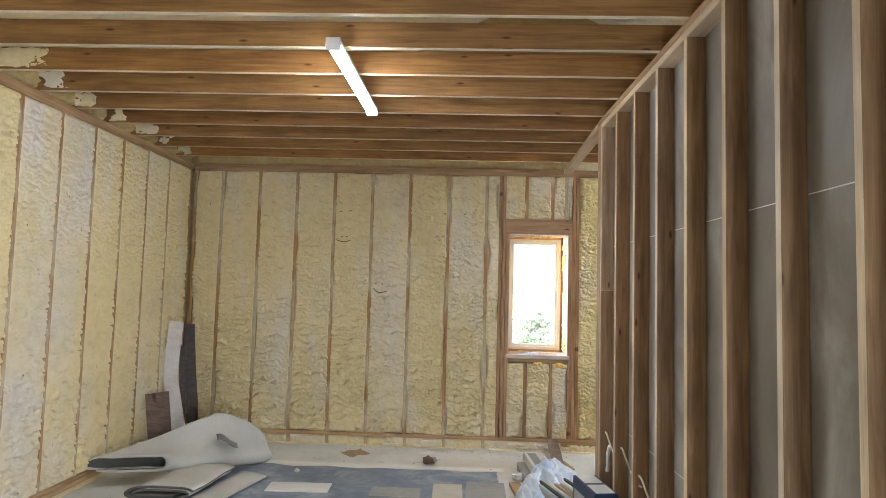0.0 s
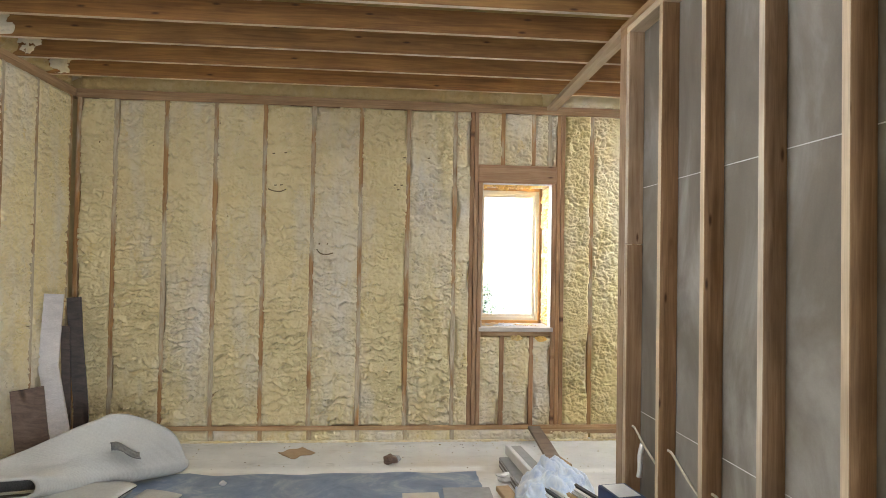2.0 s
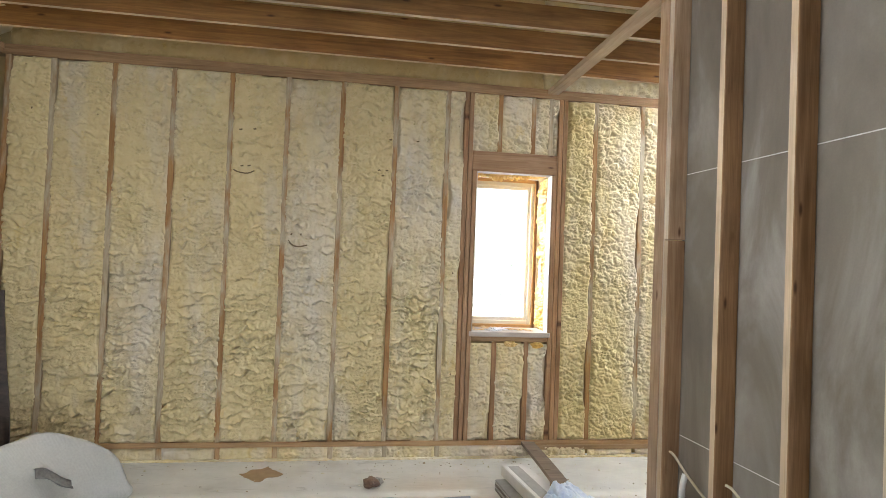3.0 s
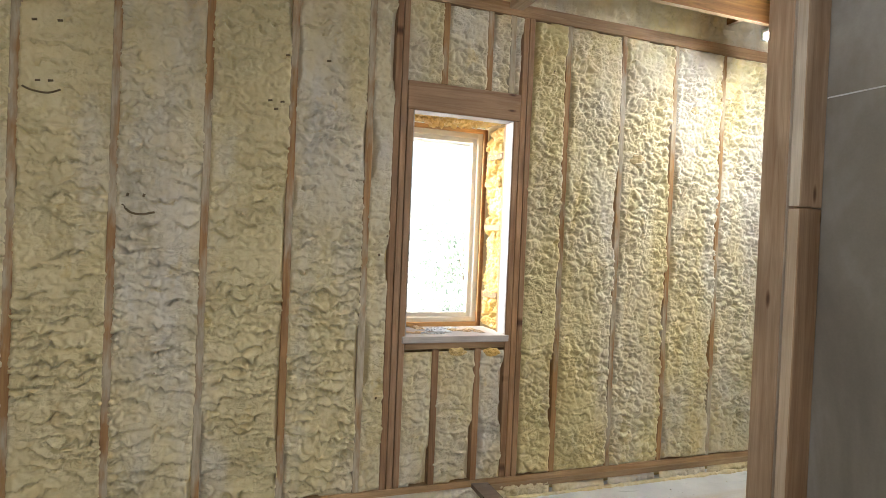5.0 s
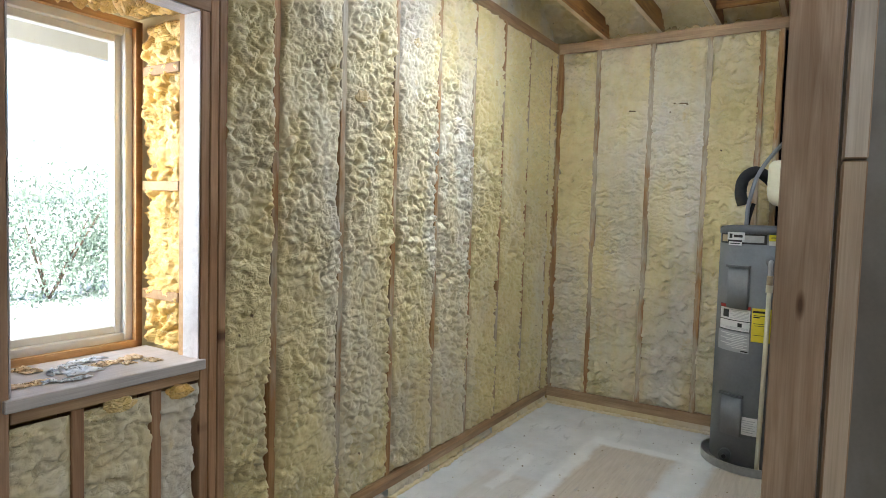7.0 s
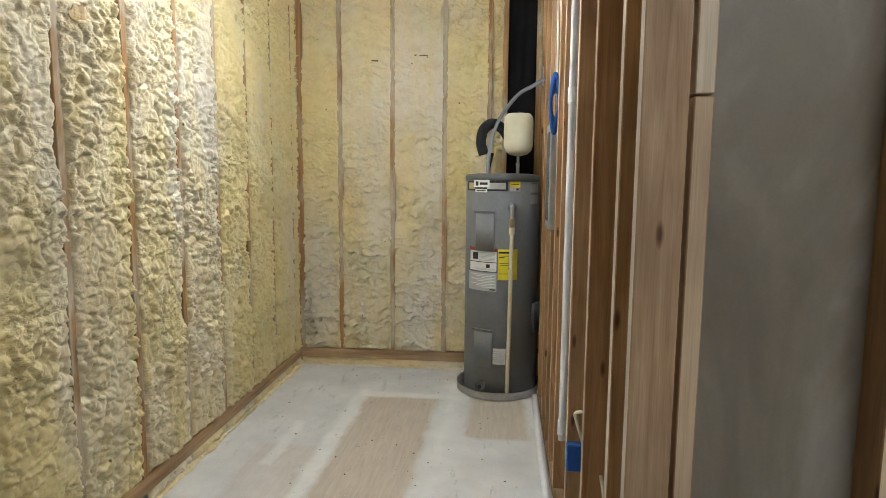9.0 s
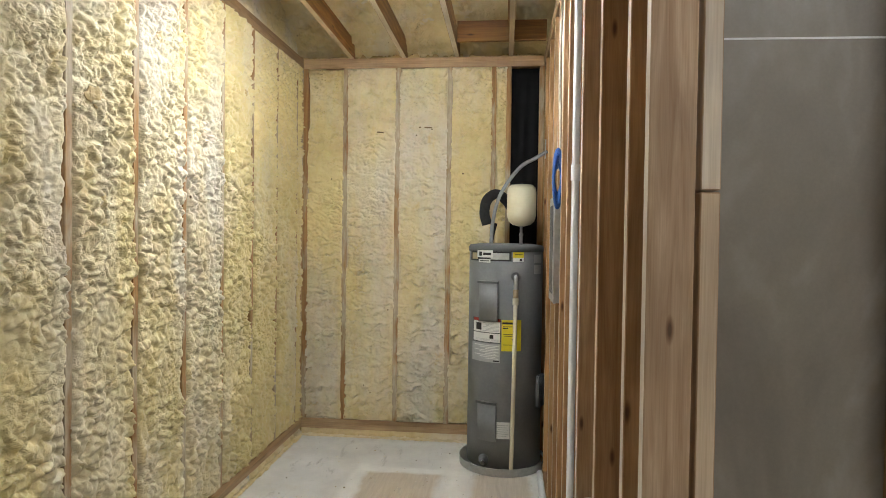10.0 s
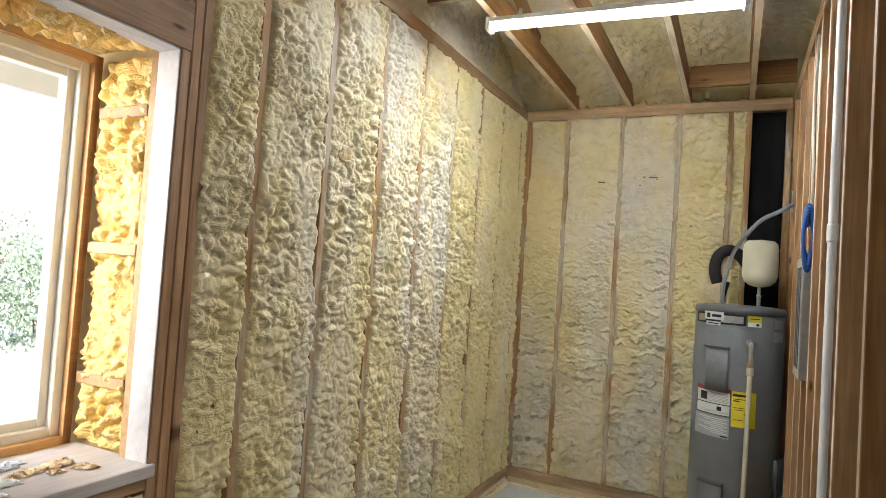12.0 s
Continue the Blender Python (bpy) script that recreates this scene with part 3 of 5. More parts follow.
splash = random.Random(4)
for k in range(0, 16):
    y = 6.24 - OC * k
    foam("foam_splash", ww, (WEST - 0.03, y - 0.0195, PLATE_TOP + 0.002), X, Z, splash.uniform(0.16, 0.46), 0.145, 300 + k, 0.3, 0.3, proud=0.004, cell=0.008, depth=0.012, wob=0.06, gap=0.0, ragged=0.014)
board("cross_beam", (2.9 - 0.5, 4.7 - 3, 0.215), (2.9 - 0.5, 6.66 - 3, 0.215), (0, 0, 1), 0.14, 0.038, JOIST, ceiling, "dark brown beam lying across the joists", edge_mat=EDGE)
board("header_block", (4.28 - 0.5, 4.78 - 3, 0.075), (4.28 - 0.5, 5.40 - 3, 0.075), (0, 0, 1), 0.14, 0.038, JOIST, ceiling)
for y, x0, z0, x1, z1 in ((5.40, 2.0, 0.95, 2.95, 0.16), (4.99, 4.35, 0.14, 2.6, 0.52), (6.21, 2.2, 0.6, 3.6, 0.15)):
    board("truss_web", (x0 - 0.5, y - 3 + 0.04, z0), (x1 - 0.5, y - 3 + 0.04, z1), (0, 0, 1), 0.089, 0.038, JOIST, ceiling)
# the nailer's lit underside is put into its pale edge wood
board("nailer", (1.225 - 0.5, 4.78 - 3, -0.02), (1.26 - 0.5, NORTH - 3, -0.02), (1, 0, 0), 0.089, 0.038, EDGE, ceiling, "pale flat board under the joists")

bm = bmesh.new()
for x0, x1, z0, z1 in ((EAST + 0.35, 0.93, 2.88, 4.9), (WEST - 0.35, 0.93, 2.88, 4.9)):
    f = [bm.verts.new(p) for p in ((x0, SOUTH - 0.2, z0), (x1, SOUTH - 0.2, z1), (x1, NORTH + 0.5, z1), (x0, NORTH + 0.5, z0))]
    g = [bm.verts.new((v.co.x, v.co.y, v.co.z + 0.25)) for v in f]
    for a in (f, g):
        bm.faces.new(a)
    for i in range(4):
        bm.faces.new((f[i], f[(i + 1) % 4], g[(i + 1) % 4], g[i]))
bmesh.ops.recalc_face_normals(bm, faces=bm.faces)
roof = tagged(part("ceiling", bm, FOAM), "sloping roof underside coated with pale spray foam", "ceiling", kind="structure")
slope = Vector((-3.69, 0, 2.02)).normalized()
foam("foam_panel", roof, (EAST + 0.12, 4.6, 2.955), (0, 1, 0), slope, 2.2, 3.2, 170, 1.3, 0.3, cell=0.016, proud=0.0, edge=0.01, depth=0.02)
wall("wall_gables", "gable ends above the plates", [(WEST - 0.4, EAST + 0.4, 6.72, 7.0, 3.59, 5.3), (WEST - 0.4, EAST + 0.4, SOUTH - 0.2, SOUTH - 0.02, 3.59, 5.3)], SHEATH)

# ---- lamps ----
def shop_light(name, p0, p1, hang, mat):
    p0, p1 = Vector(p0), Vector(p1)
    c = (p0 + p1) / 2
    ob = empty(name, *c)
    d = (p1 - p0).normalized()
    length = (p1 - p0).length
    turn = Matrix.Rotation(math.atan2(d.y, d.x), 4, "Z")
    bm = bmesh.new()
    bmesh.ops.create_cone(bm, cap_ends=True, segments=20, radius1=0.036, radius2=0.036, depth=length - 0.05, matrix=turn @ Matrix.Rotation(math.pi / 2, 4, "Y"))
    for v in bm.verts:
        v.co.z = v.co.z * 0.55 if v.co.z < 0 else min(v.co.z, 0.006)
    part("diffuser", bm, mat, ob, "glowing white tube diffuser", True)
    bm = bmesh.new()
    box(bm, -length / 2 + 0.02, length / 2 - 0.02, -0.035, 0.035, 0.0065, 0.034, turn)
    soften(bm, 0.004)
    part("housing", bm, LAMP_WHITE, ob, "white steel housing")
    for s in (-1, 1):
        bm = bmesh.new()
        box(bm, s * (length / 2 - 0.013) - 0.013, s * (length / 2 - 0.013) + 0.013, -0.038, 0.038, -0.029, 0.036, turn)
        soften(bm, 0.005)
        part("end_cap", bm, LAMP_WHITE, ob)
        bm = bmesh.new()
        box(bm, s * length * 0.36 - 0.008, s * length * 0.36 + 0.008, -0.002, 0.002, 0.03, hang, turn)
        part("hanger", bm, LAMP_WHITE, ob)
    return tagged(ob, "long white shop light hanging from the joists, switched on", "lamp", "shop lights")


shop_light("ceiling_lamp", (-0.50, 3.16, 2.865), (-0.48, 4.36, 2.865), 0.075, LAMP_GLOW_HALL)
shop_light("ceiling_lamp", (2.785, 6.25, 2.865), (2.855, 5.06, 2.865), 0.078, LAMP_GLOW)


# ---- window ----
VINYL = speckled("cream_vinyl", (0.78, 0.74, 0.66), (0.82, 0.79, 0.71), 20, 0.45, 0.03)
BUCK = wood("window_buck_pine", (0.50, 0.29, 0.11), (0.66, 0.43, 0.20))
SILL = wood("pale_sill_and_daylit_jamb", (0.68, 0.67, 0.66), (0.82, 0.82, 0.83), knots=False)


def glass_material():
    m, nt, b = material("window_glass")
    b.inputs["Base Color"].default_value = (1, 1, 1, 1)
    b.inputs["Roughness"].default_value = 0.0
    b.inputs["Transmission Weight"].default_value = 1.0
    b.inputs["IOR"].default_value = 1.02
    return m


GLASS = glass_material()


def ring(bm, x0, x1, z0, z1, w, y0, y1):
    for b in ((x0, x0 + w, z0, z1), (x1 - w, x1, z0, z1), (x0 + w, x1 - w, z0, z0 + w), (x0 + w, x1 - w, z1 - w, z1)):
        box(bm, b[0], b[1], y0, y1, b[2], b[3])


window = empty("window_1", (WX0 + WX1) / 2, 7.0, WZ0)
tagged(window, "tall narrow window with cream frame in a deep unfinished reveal", "window", kind="structure")


def local(bm, ob):
    bmesh.ops.translate(bm, verts=bm.verts, vec=-Vector(ob.location))
    return bm


bm = bmesh.new()
ring(bm, WX0 - 0.004, WX1 + 0.004, WZ0 - 0.001, WZ1 + 0.004, 0.026, 6.985, 7.02)
part("window_buck", local(bm, window), BUCK, window, "orange-brown wooden lining round the frame")
bm = bmesh.new()
ring(bm, WX0 + 0.012, WX1 - 0.012, WZ0 + 0.016, WZ1 - 0.014, 0.040, 7.012, 7.085)
soften(bm, 0.004)
part("window_frame", local(bm, window), VINYL, window, "cream vinyl frame")
bm = bmesh.new()
ring(bm, WX0 + 0.050, WX1 - 0.050, WZ0 + 0.054, WZ1 - 0.052, 0.030, 7.035, 7.078)
soften(bm, 0.003)
part("sash", local(bm, window), VINYL, window)
bm = bmesh.new()
box(bm, WX0 + 0.078, WX1 - 0.078, 7.055, 7.061, WZ0 + 0.082, WZ1 - 0.08)
pane = part("pane", local(bm, window), GLASS, window)
pane.visible_shadow = False
bm = bmesh.new()
box(bm, WX0 - 0.02, WX1 + 0.02, 6.606, 6.985, WZ0 - 0.038, WZ0)
soften(bm, 0.003)
part("window_sill", local(bm, window), SILL, window, "dusty pale sill board")
for x, face in ((WX1, 1), (WX0, -1)):
    bm = bmesh.new()
    x_in, x_out = sorted((x + face * 0.001, x + face * 0.028))
    box(bm, x_in, x_out, 6.712, 6.745, WZ0, WZ1)
    part("jamb_strip", local(bm, window), BUCK, window)
    for z in (1.20, 1.62, 2.06):
        bm = bmesh.new()
        box(bm, x_in - (0.004 if face > 0 else 0), x_out + (0.004 if face < 0 else 0), 6.746, 6.975, z - 0.018, z + 0.018)
        soften(bm, 0.002)
        part("jamb_cleat", local(bm, window), BUCK, window)
# thin linings added over the trimmers and head; their whiteness stands in for daylight
for x in (WX1 - 0.0035, WX0 - 0.0005):
    bm = bmesh.new()
    box(bm, x, x + 0.004, 6.6225, 6.712, WZ0 + 0.001, WZ1 - 0.005)
    part("jamb_board", local(bm, window), SILL, window, "thin pine jamb board whitened to hold the daylight")
bm = bmesh.new()
box(bm, WX0 + 0.004, WX1 - 0.004, 6.6225, 6.712, WZ1 - 0.0045, WZ1 - 0.0005)
part("head_board", local(bm, window), SILL, window)
foam("reveal_foam", window, (WX1 + 0.02 - window.location.x, -0.015, 0), (0, -1, 0), Z, 0.245, WZ1 - WZ0, 201, 1.15, 0.5, cell=0.008, mat=FOAM_REVEAL, edge=0.01, depth=0.02)
foam("reveal_foam", window, (WX0 - 0.02 - window.location.x, -0.26, 0), (0, 1, 0), Z, 0.245, WZ1 - WZ0, 202, 1.15, 0.5, cell=0.008, mat=FOAM_REVEAL, edge=0.01, depth=0.02)
foam("reveal_foam", window, (WX0 - window.location.x, -0.015, WZ1 - WZ0 + 0.012), X, (0, -1, 0), WX1 - WX0, 0.30, 203, 1.4, 0.4, cell=0.008, mat=FOAM_REVEAL, edge=0.01, depth=0.02)

# ---- outdoors ----
GROUND = speckled("pale_gravel", (0.62, 0.60, 0.55), (0.50, 0.48, 0.43), 6, 0.9)
bm = bmesh.new()
box(bm, -400, 400, 7.12, 600, -0.5, -0.3)
tagged(part("ground", bm, GROUND), "pale sunlit gravel ground", "ground", kind="structure")
FASCIA = speckled("white_fascia", (0.78, 0.78, 0.76), (0.82, 0.82, 0.8), 10, 0.6)
bm = bmesh.new()
box(bm, -3.5, 6.0, 7.86, 7.9, 2.28, 2.42)
box(bm, -3.5, 6.0, 7.12, 7.88, 2.42, 2.45)
tagged(part("eave", bm, FASCIA), "white painted eave board over the window", "eave", kind="structure")


def leaf_material():
    m, nt, b = material("shrub_leaf")
    c = ramp(nt, nt.nodes.new("ShaderNodeNewGeometry").outputs["Random Per Island"], [(0.0, (0.15, 0.20, 0.14)), (0.6, (0.21, 0.27, 0.20)), (1.0, (0.29, 0.35, 0.27))])
    nt.links.new(c, b.inputs["Base Color"])
    b.inputs["Roughness"].default_value = 0.6
    return m


LEAF = leaf_material()
BARK = wood("bark", (0.10, 0.07, 0.05), (0.20, 0.15, 0.11))


def shrub(x, y, w, h, seed_value, label):
    rng = random.Random(seed_value)
    ob = empty("shrub", x, y, -0.3)
    bm = bmesh.new()
    for i in range(7):
        a = rng.uniform(0, 6.28)
        tip = Vector((math.cos(a) * w * 0.35, math.sin(a) * w * 0.35, h * rng.uniform(0.6, 0.9)))
        q = tip.to_track_quat("Z", "Y").to_matrix().to_4x4()
        bmesh.ops.create_cone(bm, cap_ends=True, segments=7, radius1=0.025, radius2=0.006, depth=tip.length, matrix=Matrix.Translation(tip / 2) @ q)
    part("trunk", bm, BARK, ob)
    verts, faces = [], []
    clumps = [(rng.gauss(0, 0.27) * w, rng.gauss(0, 0.27) * w, rng.uniform(0.12, 0.95) ** 1.1 * h) for i in range(46)]
    for cx, cy, cz in clumps:
        size = 0.17 * w * rng.uniform(0.6, 1.3) * (1.15 - 0.6 * cz / h)
        for i in range(125):
            p = Vector((cx + rng.gauss(0, size), cy + rng.gauss(0, size), max(0.02, cz + rng.gauss(0, size * 0.8))))
            q = Euler((rng.uniform(0, 6.3), rng.uniform(0, 6.3), rng.uniform(0, 6.3))).to_matrix()
            s = rng.uniform(0.025, 0.05)
            n = len(verts)
            for dx, dy, dz in ((-1.4, 0, 0), (0, -0.6, 0.12), (1.4, 0, 0), (0, 0.6, 0.12)):
                verts.append(p + q @ (Vector((dx, dy, dz)) * s))
            faces.append((n, n + 1, n + 2, n + 3))
    me = bpy.data.meshes.new("crown")
    me.from_pydata(verts, [], faces)
    me.materials.append(LEAF)
    crown = new("crown", me)
    crown.parent = ob
    return tagged(ob, label, "shrub", "shrubs outside")


shrub(5.7, 17.2, 2.9, 2.35, 3, "round green shrub on sunlit gravel")
shrub(7.6, 17.6, 2.6, 1.9, 5, "low green shrub beside a taller one")
shrub(2.3, 19.0, 1.2, 1.3, 9, "small dark shrub on pale ground")

# ---- water heater ----
GREY = speckled("grey_enamel", (0.20, 0.21, 0.22), (0.225, 0.235, 0.245), 60, 0.42, 0.02, 0.0004)
GREY_DARK = speckled("dark_grey_cap", (0.11, 0.115, 0.12), (0.13, 0.135, 0.14), 60, 0.5, 0.02, 0.0004)
CREAM = speckled("cream_enamel", (0.70, 0.65, 0.47), (0.74, 0.69, 0.51), 30, 0.35, 0.02, 0.0004)
CPVC = speckled("cream_plastic_pipe", (0.68, 0.63, 0.46), (0.72, 0.67, 0.5), 30, 0.45, 0.02)
PVC = speckled("white_plastic_pipe", (0.76, 0.77, 0.77), (0.8, 0.8, 0.8), 30, 0.4, 0.02)
STEEL = speckled("galvanised_steel", (0.50, 0.51, 0.52), (0.62, 0.63, 0.64), 35, 0.38, 0.05, 0.0005, 0.9)
BRASS = speckled("dull_brass", (0.48, 0.38, 0.24), (0.6, 0.5, 0.34), 40, 0.4, 0.05, 0.0005, 0.9)
GREY_PIPE = speckled("grey_plastic_pipe", (0.27, 0.285, 0.31), (0.31, 0.325, 0.35), 40, 0.5, 0.03)
BLACK = speckled("black_rubber_foam", (0.012, 0.012, 0.013), (0.022, 0.022, 0.023), 40, 0.8, 0.2)
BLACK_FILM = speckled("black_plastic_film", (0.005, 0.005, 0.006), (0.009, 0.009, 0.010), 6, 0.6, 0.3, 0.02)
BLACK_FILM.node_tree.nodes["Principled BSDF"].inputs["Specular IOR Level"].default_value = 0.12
PAPER = speckled("white_label", (0.72, 0.72, 0.71), (0.78, 0.78, 0.77), 50, 0.5, 0.02)
PAPER_GREY = speckled("grey_label", (0.42, 0.43, 0.44), (0.47, 0.48, 0.49), 50, 0.5, 0.02)
INK = speckled("black_ink", (0.02, 0.02, 0.022), (0.03, 0.03, 0.03), 50, 0.5, 0.02)
RED = speckled("red_ink", (0.45, 0.04, 0.03), (0.5, 0.05, 0.04), 50, 0.5, 0.02)
YELLOW = speckled("yellow_label", (0.80, 0.66, 0.03), (0.84, 0.70, 0.05), 50, 0.5, 0.02)

HX, HY, HR = 4.245, 5.035, 0.253


def lathe(profile, segments=48):
    bm = bmesh.new()
    rings = []
    for r, z in profile:
        rings.append([bm.verts.new((r * math.cos(2 * math.pi * i / segments), r * math.sin(2 * math.pi * i / segments), z)) for i in range(segments)])
    for a, b in zip(rings, rings[1:]):
        for i in range(segments):
            j = (i + 1) % segments
            bm.faces.new((a[i], a[j], b[j], b[i]))
    bm.faces.new(rings[0][::-1])
    bm.faces.new(rings[-1])
    return bm


def curved(y0, y1, z0, z1, r, thick=0.001, n=10):
    """A sheet wrapped on the west side of a cylinder of radius r round the origin."""
    bm = bmesh.new()
    t0, t1 = math.asin(max(-0.999, min(0.999, y0 / HR))), math.asin(max(-0.999, min(0.999, y1 / HR)))
    cols = []
    for i in range(n + 1):
        t = t0 + (t1 - t0) * i / n
        cols.append([bm.verts.new((-(r + d) * math.cos(t), (r + d) * math.sin(t), z)) for d, z in ((0, z0), (thick, z0), (thick, z1), (0, z1))])
    for a, b in zip(cols, cols[1:]):
        for k in range(4):
            bm.faces.new((a[k], a[(k + 1) % 4], b[(k + 1) % 4], b[k]))
    bm.faces.new(cols[0])
    bm.faces.new(cols[-1][::-1])
    bmesh.ops.recalc_face_normals(bm, faces=bm.faces)
    return bm


def tube(points, radius, name, mat, parent=None, label="", segments=10):
    """A pipe or cable along a smooth line through the points."""
    pts = [Vector(p) for p in points]
    line = []
    ext = [pts[0] * 2 - pts[1]] + pts + [pts[-1] * 2 - pts[-2]]
    for i in range(1, len(ext) - 2):
        p0, p1, p2, p3 = ext[i - 1:i + 3]
        for k in range(8):
            t = k / 8
            line.append(0.5 * ((2 * p1) + (p2 - p0) * t + (2 * p0 - 5 * p1 + 4 * p2 - p3) * t * t + (3 * p1 - p0 - 3 * p2 + p3) * t ** 3))
    line.append(pts[-1])
    bm = bmesh.new()
    rings = []
    up = Vector((0.31, 0.17, 0.93))
    for i, p in enumerate(line):
        d = (line[min(i + 1, len(line) - 1)] - line[max(i - 1, 0)]).normalized()
        side = d.cross(up).normalized()
        other = d.cross(side)
        rings.append([bm.verts.new(p + radius * (math.cos(a) * side + math.sin(a) * other)) for a in (2 * math.pi * k / segments for k in range(segments))])
    for a, b in zip(rings, rings[1:]):
        for i in range(segments):
            j = (i + 1) % segments
            bm.faces.new((a[i], a[j], b[j], b[i]))
    bm.faces.new(rings[0][::-1])
    bm.faces.new(rings[-1])
    bmesh.ops.recalc_face_normals(bm, faces=bm.faces)
    return part(name, bm, mat, parent, label, True)


heater = empty("water_heater", HX, HY, 0.03)
tagged(heater, "tall grey electric water heater with labels, standing in a pan", "water heater")
Z0 = 0.03
part("tank_jacket", lathe([(HR - 0.01, 0.0), (HR, 0.006), (HR, 1.455), (HR - 0.004, 1.462)], 64), GREY, heater, "", True)
part("top_cap", lathe([(HR + 0.004, 1.447), (HR + 0.005, 1.478), (HR - 0.006, 1.492), (0.18, 1.500), (0.01, 1.502)], 64), GREY_DARK, heater, "dark grey rimmed cap", True)
for z0, z1 in ((0.985, 1.245), (0.195, 0.445)):
    bm = curved(0.045, 0.165, z0, z1, HR - 0.001, 0.022)
    soften(bm, 0.006, 2)
    cover = part("access_panel", bm, GREY, heater, "", True)
    part("panel_lip", curved(0.045, 0.17, z1 - 0.006, z1 + 0.008, HR - 0.001, 0.028), GREY_DARK, cover)
plate_ob = part("name_plate", curved(-0.035, 0.232, 1.385, 1.452, HR + 0.001, 0.003), INK, heater, "black name plate with silver fields")
part("silver_field", curved(-0.02, 0.10, 1.396, 1.438, HR + 0.004, 0.001), STEEL, plate_ob)
part("silver_field", curved(0.185, 0.222, 1.396, 1.438, HR + 0.004, 0.001), BRASS, plate_ob)
part("badge", curved(0.085, 0.185, 1.408, 1.456, HR + 0.006, 0.003), PAPER, plate_ob, "pale badge")
part("badge", curved(0.10, 0.175, 1.375, 1.397, HR + 0.006, 0.003), PAPER, plate_ob)
for y0, y1, z0, z1 in ((0.155, 0.172, 1.418, 1.446), (0.096, 0.146, 1.424, 1.44), (0.108, 0.166, 1.383, 1.389)):
    part("badge_mark", curved(y0, y1, z0, z1, HR + 0.0092, 0.0008, 4), INK, plate_ob)

warn = part("warning_label", curved(0.028, 0.212, 0.845, 1.005, HR + 0.0005, 0.001), INK, heater, "black-edged warning label")
part("label_band", curved(0.031, 0.209, 0.985, 1.003, HR + 0.0016, 0.0006), RED, warn)
part("label_field", curved(0.031, 0.209, 0.912, 0.983, HR + 0.0016, 0.0006), PAPER, warn)
part("label_field", curved(0.031, 0.209, 0.849, 0.907, HR + 0.0016, 0.0006), PAPER, warn)
part("pictogram", curved(0.155, 0.19, 0.925, 0.972, HR + 0.0023, 0.0005, 4), INK, warn)
part("pictogram", curved(0.075, 0.10, 0.872, 0.897, HR + 0.0023, 0.0005, 4), INK, warn)
for i in range(7):
    part("text_bar", curved(0.04, 0.145 - 0.01 * (i % 3), 0.972 - i * 0.0085, 0.9755 - i * 0.0085, HR + 0.0023, 0.0004, 5), PAPER_GREY, warn)
for i in range(4):
    part("text_bar", curved(0.04, 0.19 - 0.03 * (i % 2), 0.863 - i * 0.0035 + 0.004, 0.8645 - i * 0.0035 + 0.004, HR + 0.0023, 0.0004, 5), PAPER_GREY, warn)
info = part("rating_label", curved(0.03, 0.217, 0.715, 0.838, HR + 0.0005, 0.001), PAPER_GREY, heater, "grey rating label with small print")
for i in range(9):
    part("text_bar", curved(0.04 + 0.02 * (i % 2), 0.20 - 0.035 * (i % 3), 0.822 - i * 0.0105, 0.827 - i * 0.0105, HR + 0.0016, 0.0004, 6), PAPER, info)
part("text_bar", curved(0.035, 0.075, 0.722, 0.73, HR + 0.0016, 0.0004, 4), INK, info)
guide = part("energy_label", curved(-0.105, 0.022, 0.795, 1.000, HR + 0.0005, 0.001), YELLOW, heater, "yellow energy label")
for y0, y1, z0, z1 in ((-0.07, 0.018, 0.972, 0.985), (-0.07, 0.014, 0.954, 0.958), (-0.02, 0.014, 0.942, 0.949), (-0.06, 0.012, 0.905, 0.908), (-0.06, 0.005, 0.893, 0.896), (-0.062, -0.045, 0.868, 0.877), (-0.06, 0.012, 0.835, 0.838)):
    part("text_bar", curved(y0, y1, z0, z1, HR + 0.0016, 0.0004, 4), INK, guide)
tag_y = part("small_yellow_label", curved(-0.115, -0.045, 1.41, 1.45, HR + 0.0005, 0.001), YELLOW, heater, "small yellow label")
part("text_bar", curved(-0.105, -0.055, 1.427, 1.432, HR + 0.0016, 0.0004, 4), INK, tag_y)
tag_w = part("small_white_label", curved(-0.115, -0.045, 1.383, 1.409, HR + 0.0005, 0.001), PAPER, heater)
part("text_bar", curved(-0.103, -0.088, 1.389, 1.403, HR + 0.0016, 0.0004, 4), INK, tag_w)
for z0, z1 in ((1.375, 1.43), (1.30, 1.36)):
    part("side_label", curved(-0.235, -0.185, z0, z1, HR + 0.0005, 0.001), PAPER_GREY, heater)
low = part("service_label", curved(-0.04, 0.072, 0.215, 0.325, HR + 0.0005, 0.001), PAPER, heater, "white service label")
for i in range(6):
    part("text_bar", curved(-0.03 + 0.01 * (i % 2), 0.06 - 0.012 * (i % 3), 0.302 - i * 0.014, 0.3055 - i * 0.014, HR + 0.0016, 0.0004, 5), PAPER_GREY, low)
bm = curved(-0.247, -0.205, 0.40, 0.62, HR - 0.001, 0.03)
soften(bm, 0.008, 2)
part("side_handle", bm, GREY_DARK, heater, "", True)
m = Matrix.Translation((-HR + 0.004, 0.13, 0.07)) @ Matrix.Rotation(math.pi / 2, 4, "Y")
bm = bmesh.new()
bmesh.ops.create_cone(bm, cap_ends=True, segments=24, radius1=0.034, radius2=0.034, depth=0.05, matrix=m)
drain = part("drain_valve", bm, GREY_DARK, heater, "", True)
bm = bmesh.new()
